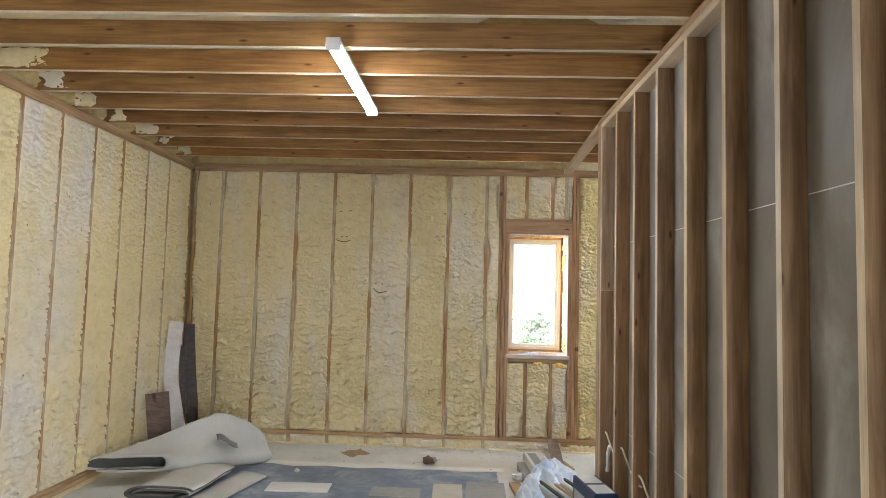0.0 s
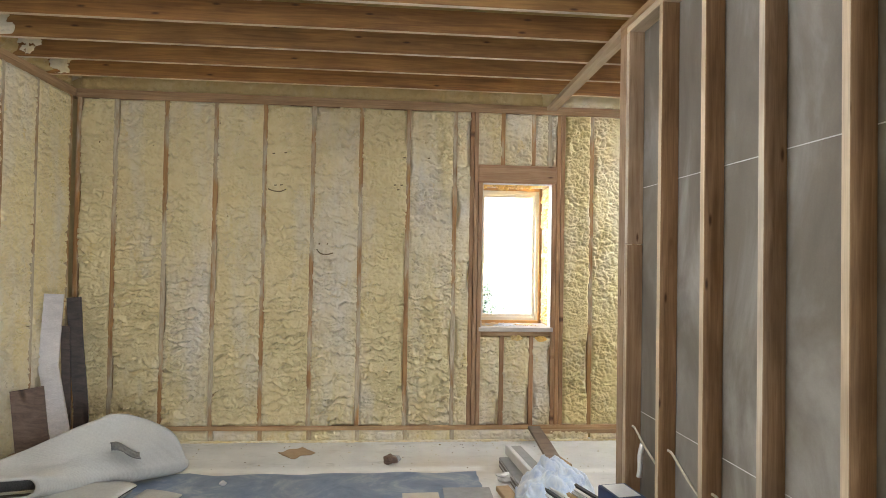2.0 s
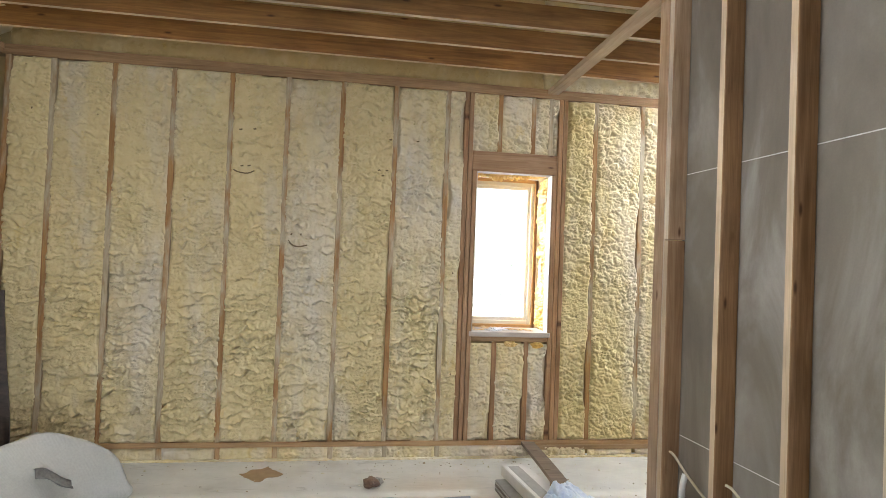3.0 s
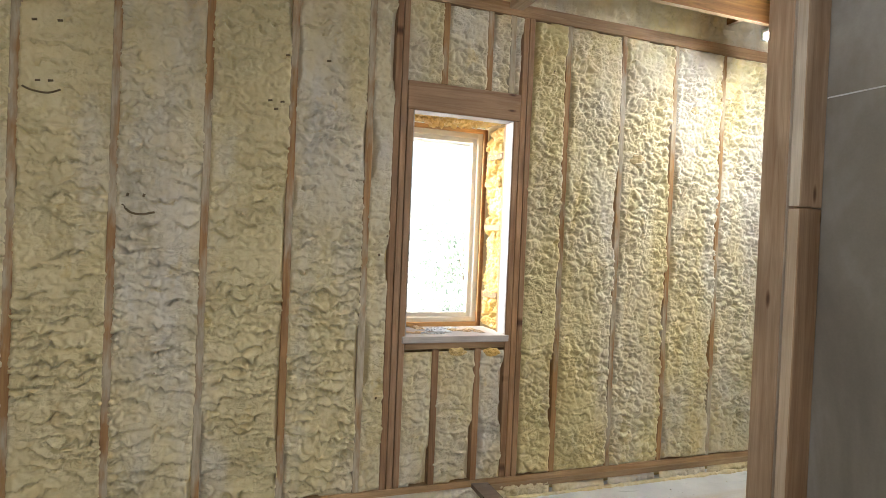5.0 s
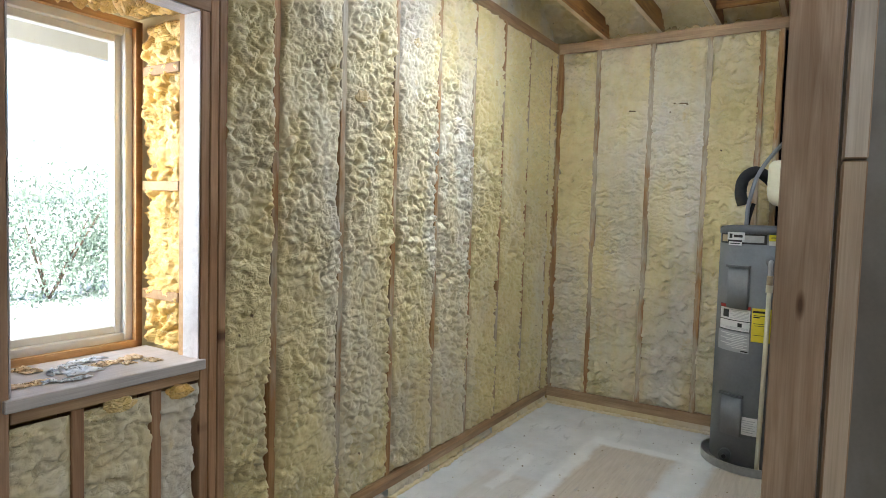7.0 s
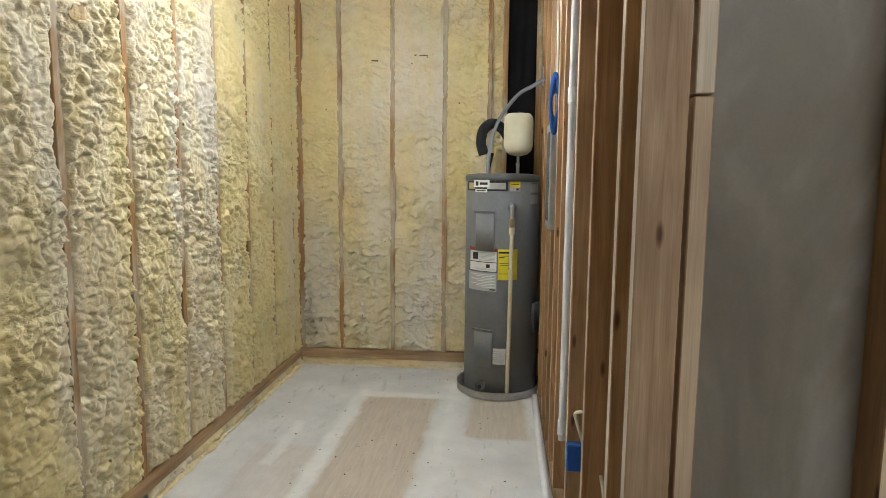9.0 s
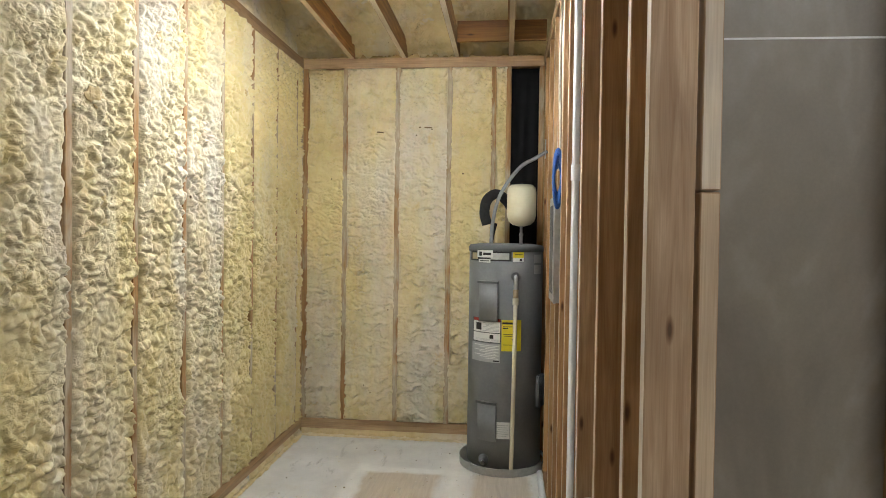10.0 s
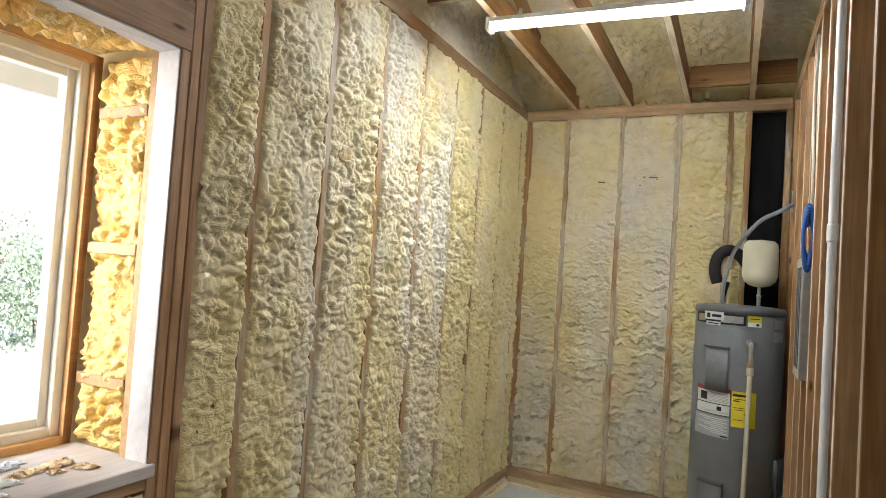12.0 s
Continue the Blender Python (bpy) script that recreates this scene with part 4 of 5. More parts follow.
bmesh.ops.create_cone(bm, cap_ends=True, segments=16, radius1=0.013, radius2=0.013, depth=0.04, matrix=Matrix.Translation((-0.03, 0, 0)) @ m)
part("drain_spout", bm, INK, drain)
# relief valve and its discharge pipe
yv = -0.065
bm = bmesh.new()
bmesh.ops.create_cone(bm, cap_ends=True, segments=20, radius1=0.03, radius2=0.026, depth=0.02, matrix=Matrix.Translation((-HR + 0.004, yv, 1.285)) @ Matrix.Rotation(math.pi / 2, 4, "Y"))
valve = part("relief_valve", bm, GREY, heater, "brass and steel relief valve", True)
tube([(-HR, yv, 1.285), (-HR - 0.028, yv, 1.283), (-HR - 0.034, yv, 1.262), (-HR - 0.034, yv, 1.20)], 0.013, "valve_elbow", STEEL, valve)
tube([(-HR - 0.034, yv, 1.205), (-HR - 0.034, yv, 1.15)], 0.018, "valve_body", BRASS, valve)
tube([(-HR - 0.034, yv, 1.150), (-HR - 0.034, yv, 1.105)], 0.02, "pipe_adapter", CPVC, valve)
tube([(-HR - 0.034, yv, 1.11), (-HR - 0.034, yv + 0.004, 0.6), (-HR - 0.032, yv + 0.012, 0.03)], 0.0135, "discharge_pipe", CPVC, heater, "cream plastic discharge pipe")

pan = empty("drain_pan", HX, HY + 0.01, 0)
part("pan_wall", lathe([(0.285, 0.001), (0.294, 0.006), (0.297, 0.055), (0.301, 0.058), (0.296, 0.060), (0.290, 0.05), (0.287, 0.012), (0.02, 0.010)], 64), STEEL, pan, "", True)
tagged(pan, "round shallow metal drain pan under the heater", "drain pan")

tank = empty("expansion_tank", HX - 0.03, HY - 0.10, 1.535)
part("vessel", lathe([(0.02, 0.115), (0.06, 0.125), (0.088, 0.150), (0.098, 0.185), (0.099, 0.250), (0.0991, 0.260), (0.1003, 0.266), (0.0991, 0.272), (0.099, 0.282), (0.099, 0.345), (0.094, 0.378), (0.075, 0.398), (0.02, 0.404)], 40), CREAM, tank, "", True)
part("stem", lathe([(0.011, -0.005), (0.011, 0.05), (0.014, 0.052), (0.014, 0.066), (0.009, 0.068), (0.009, 0.12)], 16), STEEL, tank, "steel threaded stem", True)
part("valve_cap", lathe([(0.008, 0.402), (0.008, 0.41), (0.004, 0.413)], 12), INK, tank)
tagged(tank, "cream enamelled expansion tank above the water heater", "tank")

supply = tube([(HX - 0.04, HY + 0.105, 1.52), (HX - 0.04, HY + 0.095, 1.68), (HX - 0.03, HY + 0.045, 1.87), (HX - 0.02, HY - 0.08, 2.05), (HX - 0.01, HY - 0.19, 2.12), (HX, HY - 0.27, 2.17)], 0.0125, "supply_pipe", GREY_PIPE)
tagged(supply, "bent grey plastic supply pipe rising to the stud wall", "pipe")
lagged = tube([(HX + 0.02, HY + 0.135, 1.66), (HX + 0.02, HY + 0.155, 1.74), (HX + 0.03, HY + 0.14, 1.83), (HX + 0.05, HY + 0.08, 1.875), (HX + 0.08, HY + 0.01, 1.84), (HX + 0.12, HY - 0.05, 1.76)], 0.036, "insulated_pipe", BLACK, segments=14)
tagged(lagged, "pipe bend wrapped in black foam insulation", "pipe")
tube([(0, 0, 0), (0.0, -0.01, 0.06), (-0.01, -0.03, 0.14)], 0.012, "copper_end", BLACK, lagged)
lagged.children[0].location = (HX + 0.03, HY + 0.105, 1.53)
bm = bmesh.new()
box(bm, HX - 0.012, HX + 0.012, ALC_Y + 0.001, ALC_Y + 0.007, 2.12, 2.25)
soften(bm, 0.002)
tagged(part("pipe_bracket", bm, STEEL), "small steel pipe bracket on a stud", "bracket")

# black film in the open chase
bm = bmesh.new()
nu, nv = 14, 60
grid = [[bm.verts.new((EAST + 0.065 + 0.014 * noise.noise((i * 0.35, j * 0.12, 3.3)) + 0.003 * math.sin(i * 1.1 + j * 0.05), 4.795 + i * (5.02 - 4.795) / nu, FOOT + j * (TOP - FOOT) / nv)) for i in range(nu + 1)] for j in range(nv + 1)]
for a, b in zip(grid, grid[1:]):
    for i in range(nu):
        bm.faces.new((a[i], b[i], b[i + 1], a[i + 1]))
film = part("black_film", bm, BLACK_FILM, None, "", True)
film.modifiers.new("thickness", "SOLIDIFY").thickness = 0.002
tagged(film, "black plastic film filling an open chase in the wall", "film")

# ---- pipes and cables at the alcove wall ----
vent = tube([(2.70, ALC_Y - 0.030, 0.30), (2.70, ALC_Y - 0.030, 1.5), (2.70, ALC_Y - 0.030, 2.855)], 0.016, "drain_riser", PVC)
tagged(vent, "white plastic pipe standing against the studs", "pipe")
for z in (1.86, 0.36):
    tube([(2.70, ALC_Y - 0.030, z - 0.035), (2.70, ALC_Y - 0.030, z + 0.035)], 0.020, "coupling", PVC, vent)
floor_pipe = tube([(4.02, ALC_Y + 0.022, 0.022), (3.0, ALC_Y + 0.03, 0.022), (2.0, ALC_Y + 0.026, 0.022), (1.55, ALC_Y + 0.03, 0.022)], 0.02, "floor_pipe", PVC)
tagged(floor_pipe, "white plastic pipe lying along the foot of the studs", "pipe")
BLUE = speckled("blue_plastic", (0.015, 0.09, 0.36), (0.02, 0.11, 0.42), 30, 0.4, 0.03)
coil_pts = []
for i in range(58):
    a = i * 0.8
    coil_pts.append((3.12 + 0.012 * math.sin(i * 1.7), ALC_Y + 0.012 + 0.02 * math.cos(a), 1.87 + (0.155 - 0.0016 * i) * math.sin(a)))
coil = tube(coil_pts, 0.008, "cable_coil", BLUE)
tagged(coil, "coil of blue cable hung on a stud", "cable")
bm = bmesh.new()
box(bm, 3.28, 3.58, ALC_Y - 0.03, ALC_Y + 0.014, 1.22, 1.80)
soften(bm, 0.004)
panel = part("electrical_panel", bm, STEEL)
tagged(panel, "grey metal electrical panel set between studs", "panel")
for i in range(3):
    bm = bmesh.new()
    box(bm, 3.33 + i * 0.07, 3.37 + i * 0.07, ALC_Y + 0.0145, ALC_Y + 0.018, 1.27, 1.75)
    part("cover_rib", bm, GREY_DARK, panel)
bm = bmesh.new()
box(bm, 2.185, 2.23, ALC_S + 0.02, ALC_Y + 0.003, 0.40, 0.505)
soften(bm, 0.005)
outlet = part("outlet_box", bm, BLUE)
tagged(outlet, "blue plastic outlet box nailed to a stud", "outlet box")
bm = bmesh.new()
box(bm, 2.19, 2.225, ALC_Y + 0.0035, ALC_Y + 0.006, 0.43, 0.475)
part("inlay", bm, PAPER_GREY, outlet)
CABLE = speckled("cream_cable", (0.66, 0.60, 0.47), (0.72, 0.66, 0.53), 30, 0.5, 0.03)


def cable(points, label, radius=0.006):
    return tagged(tube(points, radius, "cable", CABLE), label, "cable")


cable([(2.20, ALC_S + 0.03, 0.50), (2.19, ALC_S + 0.06, 0.60), (2.15, ALC_S + 0.07, 0.645), (2.13, ALC_S + 0.05, 0.66)], "cream cable looping out of an outlet box")
cable([(1.79, 4.715, 0.585), (1.70, 4.72, 0.575), (1.57, 4.73, 0.48), (1.53, 4.735, 0.38), (1.50, 4.72, 0.25), (1.49, 4.72, 0.05)], "cream cable drooping from a drilled stud")
for x in (3.10, 3.27):
    cable([(x, ALC_Y - 0.01, 2.85), (x + 0.01, ALC_Y - 0.004, 2.5), (x - 0.01, ALC_Y - 0.008, 2.2), (x, ALC_Y - 0.01, 1.93)], "white cable running down a stud")
# cables poking through the partition studs
for y, z in ((4.637, 0.655), (4.19, 0.655), (3.78, 0.60)):
    cable([(1.222, y + 0.01, z), (1.222, y - 0.04, z - 0.005), (1.225, y - 0.16, z - 0.065), (1.228, y - 0.30, z - 0.115), (1.235, y - 0.395, z - 0.12)], "cream cable sagging between partition studs")
rag = tube([(1.222, 4.50, 0.595), (1.21, 4.50, 0.54), (1.212, 4.505, 0.47), (1.208, 4.51, 0.42)], 0.014, "cable_tie", PVC)
tagged(rag, "pale plastic strip tied round a cable", "tie")


# ---- carpets ----
CARTON_GREY_T = speckled("grey_tape_back", (0.12, 0.115, 0.11), (0.22, 0.21, 0.2), 60, 0.5)

def carpet_material():
    m, nt, b = material("grey_carpet_backing")
    v = coords(nt)
    f = noise_tex(nt, v, 90, 4)
    g = noise_tex(nt, v, 3.0, 4)
    col = ramp(nt, g, [(0.3, (0.46, 0.445, 0.41)), (0.7, (0.56, 0.545, 0.505))])
    col = mix(nt, 0.4, col, ramp(nt, f, [(0.3, (0.78, 0.78, 0.78)), (0.7, (1.05, 1.05, 1.05))]), "MULTIPLY")
    wave = node(nt, "ShaderNodeTexWave", Scale=60.0, Distortion=1.0)
    nt.links.new(v, wave.inputs["Vector"])
    nt.links.new(col, b.inputs["Base Color"])
    b.inputs["Roughness"].default_value = 0.95
    bump(nt, mix(nt, 0.5, f, wave.outputs["Fac"]), 0.35, 0.003, b)
    return m


CARPET = carpet_material()
PILE = speckled("dark_carpet_pile", (0.10, 0.09, 0.08), (0.16, 0.15, 0.13), 140, 1.0, 0.9, 0.006)


def sheet(name, rows, thick, mats, parent=None):
    """A bent sheet through rows of points, with a pile side."""
    bm = bmesh.new()
    grid = [[bm.verts.new(p) for p in row] for row in rows]
    for a, b in zip(grid, grid[1:]):
        for i in range(len(a) - 1):
            bm.faces.new((a[i], a[i + 1], b[i + 1], b[i]))
    bmesh.ops.recalc_face_normals(bm, faces=bm.faces)
    ob = part(name, bm, mats[0], parent, "", True)
    ob.data.materials.append(mats[-1])
    mod = ob.modifiers.new("thickness", "SOLIDIFY")
    mod.thickness, mod.offset, mod.material_offset, mod.material_offset_rim = thick, -1, 1, 1
    return ob


def spline(points, n):
    pts = [Vector(p) for p in points]
    ext = [pts[0] * 2 - pts[1]] + pts + [pts[-1] * 2 - pts[-2]]
    out = []
    for i in range(1, len(ext) - 2):
        p0, p1, p2, p3 = ext[i - 1:i + 3]
        for k in range(n):
            t = k / n
            out.append(0.5 * ((2 * p1) + (p2 - p0) * t + (2 * p0 - 5 * p1 + 4 * p2 - p3) * t * t + (3 * p1 - p0 - 3 * p2 + p3) * t ** 3))
    return out + [pts[-1]]


# one large piece folded over, low at its open end and standing high at the other
rows = []
for k in range(33):
    s = k / 32
    back = Vector((-2.735, 5.00, 0)).lerp(Vector((-2.02, 5.56, 0)), s)
    edge = Vector((-2.17, 5.10, 0)).lerp(Vector((-1.555, 5.88, 0)), s ** 0.9)
    base = 0.140 - 0.105 * s ** 0.7
    tall = 0.095 + 0.355 * s
    outline = ((0.10, 0.012), (0.45, 0.0), (0.86, 0.0), (0.975, 0.018), (1.0, 0.055), (0.955, 0.092), (0.84, 0.42 * tall + 0.055), (0.66, 0.68 * tall + 0.03),
               (0.45, 0.88 * tall + 0.01), (0.26, tall), (0.09, 0.97 * tall), (-0.02, 0.72 * tall), (-0.05, 0.35 * tall), (0.0, 0.03))
    profile = [back.lerp(edge, w) + Vector((0, 0, base + z)) for w, z in outline]
    rows.append([p + Vector((0, 0, 0.014 * noise.noise(p * 3.2) + 0.005 * noise.noise(p * 9))) for p in spline(profile, 5)])
carpet = sheet("folded_carpet", rows, 0.018, (PILE, CARPET))
tagged(carpet, "folded grey carpet piece propped up on the floor", "carpet")
tube([Vector(row[32]) + Vector((0.004, -0.006, 0.004)) for row in rows[14:27:3]], 0.004, "carpet_seam", PILE, carpet)
# a second piece folded flat in front of it
spiral = []
for k in range(64):
    a = 0.4 + k / 63 * 3.5 * math.pi
    r = 1.0 - 0.19 * a / math.pi
    spiral.append((0.27 * math.copysign(abs(math.cos(a)) ** 0.6, math.cos(a)) * (0.55 + 0.45 * r), 0.066 * r * math.sin(a) + 0.070))
rows = []
for k in range(13):
    s = k / 12
    base = Vector((-2.04, 4.74, 0)).lerp(Vector((-1.93, 5.36, 0)), s)
    rows.append([base + Vector((x * (1 - 0.12 * s), 0.10 * x, z + 0.012 * noise.noise((x * 4, s * 2, 1)))) for x, z in spiral])
roll = sheet("rolled_carpet", rows, 0.017, (CARPET, PILE))
tagged(roll, "rolled grey carpet piece with dark pile inside", "carpet")
rows = []
for k in range(12):
    s = k / 11
    rows.append([Vector((-1.82 + 0.22 * t + 0.16 * s, 4.75 + 0.66 * s, 0.016 + 0.05 * math.sin(math.pi * (1 - t) * 0.5) * (0.2 + 0.5 * s))) for t in (0, 0.2, 0.4, 0.6, 0.8, 1.0)])
flap = sheet("carpet_offcut", rows, 0.011, (CARPET, CARPET))
tagged(flap, "narrow grey carpet offcut lying on the floor", "carpet")
rag_rows = []
for k in range(14):
    s = k / 13
    c = Vector((-1.90, 5.44, 0.335)).lerp(Vector((-1.745, 5.52, 0.235)), s) + Vector((0, 0, 0.014 * math.sin(6 * s)))
    rag_rows.append([c + Vector((0.02 * t, -0.035 * t, 0.012 * math.cos(3 * t + 4 * s) - 0.012 * t)) for t in (-1, -0.5, 0, 0.5, 1)])
tape = sheet("torn_tape", rag_rows, 0.004, (speckled("grey_tape", (0.16, 0.155, 0.15), (0.3, 0.29, 0.28), 60, 0.5), CARTON_GREY_T))
tagged(tape, "crumpled strip of grey tape stuck to the carpet", "tape")

# ---- boards in the corner ----
PINKISH = wood("whitewashed_plank", (0.66, 0.64, 0.65), (0.80, 0.78, 0.78), knots=False)
DARKWOOD = wood("dark_walnut_plank", (0.035, 0.025, 0.02), (0.10, 0.07, 0.055), 0.45)
BROWN = wood("brown_plank", (0.09, 0.055, 0.04), (0.22, 0.15, 0.115), 0.5)


def plank(name, points, width, thick, mat, label, toward=(0.3, -1, 0)):
    line = spline(points, 6)
    t = Vector(toward).normalized()
    rows_ = []
    for i, p in enumerate(line):
        d = (line[min(i + 1, len(line) - 1)] - line[max(i - 1, 0)]).normalized()
        side = d.cross(t).normalized() * width / 2
        front = side.cross(d).normalized() * thick / 2
        rows_.append([p - side - front, p + side - front, p + side + front, p - side + front])
    bm = bmesh.new()
    grid = [[bm.verts.new(p) for p in row] for row in rows_]
    for a, b in zip(grid, grid[1:]):
        for i in range(4):
            bm.faces.new((a[i], a[(i + 1) % 4], b[(i + 1) % 4], b[i]))
    bm.faces.new(grid[0][::-1])
    bm.faces.new(grid[-1])
    bmesh.ops.recalc_face_normals(bm, faces=bm.faces)
    ob = part(name, bm, mat)
    return tagged(ob, label, "plank", "boards in the corner")


plank("plank", [(-2.50, 6.08, 0.0), (-2.56, 6.13, 0.22), (-2.67, 6.19, 0.62), (-2.695, 6.21, 0.76), (-2.68, 6.23, 1.25)], 0.13, 0.03, PINKISH, "bent whitewashed plank leaning in the corner")
plank("plank", [(-2.50, 6.30, 0.0), (-2.51, 6.33, 0.35), (-2.57, 6.36, 0.8), (-2.62, 6.40, 1.215)], 0.10, 0.03, DARKWOOD, "dark walnut plank leaning in the corner")
plank("plank", [(-2.58, 6.26, 0.0), (-2.60, 6.28, 0.5), (-2.64, 6.32, 1.0)], 0.06, 0.02, DARKWOOD, "narrow dark plank leaning behind another")
plank("plank", [(-2.50, 5.72, 0.0), (-2.56, 5.76, 0.3), (-2.62, 5.80, 0.62)], 0.20, 0.02, BROWN, "short striped brown plank leaning on the wall")

# ---- pile of boxes beside the partition ----
CARTON = speckled("white_carton", (0.66, 0.65, 0.63), (0.72, 0.71, 0.69), 25, 0.6, 0.05)
CARTON_GREY = speckled("grey_carton", (0.30, 0.29, 0.28), (0.36, 0.35, 0.34), 25, 0.6, 0.05)
CARDBOARD = speckled("brown_cardboard", (0.36, 0.24, 0.13), (0.43, 0.30, 0.17), 25, 0.8, 0.08)
NAVY = speckled("navy_print", (0.02, 0.035, 0.09), (0.03, 0.05, 0.12), 40, 0.4, 0.02)


def carton(name, x, y, z, w, d, h, turn, mat, label, tilt=0.0):
    bm = bmesh.new()
    box(bm, -w / 2, w / 2, -d / 2, d / 2, 0, h)
    soften(bm, 0.004, 2)
    ob = part(name, bm, mat)
    ob.matrix_world = pose(x, y, z, tilt, 0, turn)
    return tagged(ob, label, "box", "boxes by the partition")


def stripe(parent, x0, x1, y0, y1, z0, z1, mat, name="stripe"):
    bm = bmesh.new()
    box(bm, x0, x1, y0, y1, z0, z1)
    ob = part(name, bm, mat)
    ob.parent = parent
    return ob


a = carton("flooring_box", 0.90, 5.55, 0.075, 0.17, 0.95, 0.075, 5, CARTON, "long white flooring carton on a stack")
stripe(a, -0.055, 0.02, -0.42, 0.42, 0.0745, 0.0765, CARTON_GREY)
b_ = carton("flooring_box", 0.86, 5.45, 0.0, 0.24, 1.0, 0.074, 3, CARTON_GREY, "long grey flooring carton under others")
for i in range(4):
    stripe(b_, -0.1215, -0.1195, -0.49, 0.49, 0.008 + i * 0.017, 0.013 + i * 0.017, CARTON if i % 2 else BROWN, "edge_line")
c_ = carton("flooring_box", 0.70, 5.02, 0.0, 0.09, 0.9, 0.035, 6, CARDBOARD, "flat tan strip of board on the floor")
plank("plank", [(1.125, 6.56, 0.13), (1.06, 5.9, 0.17), (0.98, 5.1, 0.20)], 0.10, 0.025, wood("greyed_plank", (0.24, 0.2, 0.165), (0.36, 0.31, 0.26)), "greyish plank resting on the stacked cartons", (0, 0, 1))
d_ = carton("small_carton", 1.10, 5.72, 0.0, 0.10, 0.16, 0.13, 30, CARDBOARD, "small brown cardboard piece behind the cartons", 12)
e_ = carton("trim_box", 0.955, 4.62, 0.0, 0.27, 0.66, 0.215, 17, CARTON_GREY, "open carton of grey trim pieces")
for i, mat_ in enumerate((PAPER_GREY, INK, CARTON, CARDBOARD, INK, CARTON_GREY, CARTON, INK, BROWN)):
    stripe(e_, -0.132 + i * 0.0295, -0.109 + i * 0.0295, -0.36 + 0.03 * (i % 3), 0.34 - 0.04 * (i % 2), 0.2155, 0.232 + 0.009 * (i * 5 % 4), mat_, "trim_piece")
f_ = carton("printed_box", 1.07, 4.26, 0.0, 0.155, 0.40, 0.405, 9, NAVY, "navy and white printed carton")
stripe(f_, -0.06, 0.06, -0.185, -0.02, 0.4055, 0.4075, PAPER, "white_field")
stripe(f_, -0.06, 0.06, 0.02, 0.185, 0.4055, 0.4075, PAPER, "white_field")
stripe(f_, -0.0785, -0.077, -0.17, 0.17, 0.22, 0.33, PAPER_GREY, "white_field")
g_ = carton("dark_box", 1.065, 3.93, 0.0, 0.17, 0.20, 0.36, 9, INK, "small black box with a red and white label")
stripe(g_, -0.06, 0.02, -0.1015, -0.0995, 0.22, 0.30, RED, "red_field")
stripe(g_, -0.06, 0.06, -0.08, 0.05, 0.3605, 0.3625, PAPER_GREY, "label_field")

# crumpled plastic bag thrown over the boxes
m, nt, b = material("pale_blue_plastic_bag")
n_ = noise_tex(nt, coords(nt), 9, 4, 0.6, 1.2)
nt.links.new(ramp(nt, n_, [(0.3, (0.50, 0.62, 0.84)), (0.65, (0.80, 0.86, 0.93))]), b.inputs["Base Color"])
b.inputs["Roughness"].default_value = 0.28
bump(nt, noise_tex(nt, coords(nt), 26, 5, 0.6, 2.0), 0.5, 0.012, b)
BAG = m
rows = []
for j in range(80):
    row = []
    for i in range(64):
        u, v = i / 63 * 2 - 1, j / 79 * 2 - 1
        r = math.sqrt(u * u + v * v)
        px, py = 0.88 + 0.25 * u + 0.10 * v, 4.95 + 0.46 * v
        c, d = u + 0.6 * v, v - 0.6 * u
        pleat = 0.10 * abs(noise.noise((c * 3.2, d * 0.9, 2.0))) + 0.055 * abs(noise.noise((c * 6.5, d * 1.8, 7.0))) + 0.022 * abs(noise.noise((u * 11, v * 9, 1.0)))
        h = max(0.012, 0.30 * (1 - min(1.0, r * 0.80) ** 2.6) + 0.06 * v - 0.05 + pleat * (1.2 - 0.5 * r))
        row.append(Vector((px + 0.04 * noise.noise((u * 3, v * 3, 11.0)), py + 0.05 * noise.noise((u * 3, v * 3, 17.0)), h)))
    rows.append(row)
bag = sheet("plastic_bag", rows, 0.002, (BAG, BAG))
tagged(bag, "crumpled pale blue plastic bag over cartons", "plastic bag")

# ---- floor sheets and litter ----
def tarp_material():
    m, nt, b = material("dusty_blue_sheet")
    v = coords(nt)
    f = noise_tex(nt, v, 3.2, 6, 0.7, 0.6)
    col = ramp(nt, f, [(0.28, (0.10, 0.14, 0.21)), (0.5, (0.19, 0.235, 0.31)), (0.72, (0.42, 0.43, 0.44))])
    nt.links.new(col, b.inputs["Base Color"])
    b.inputs["Roughness"].default_value = 0.5
    bump(nt, noise_tex(nt, v, 12, 4), 0.3, 0.004, b)
    return m


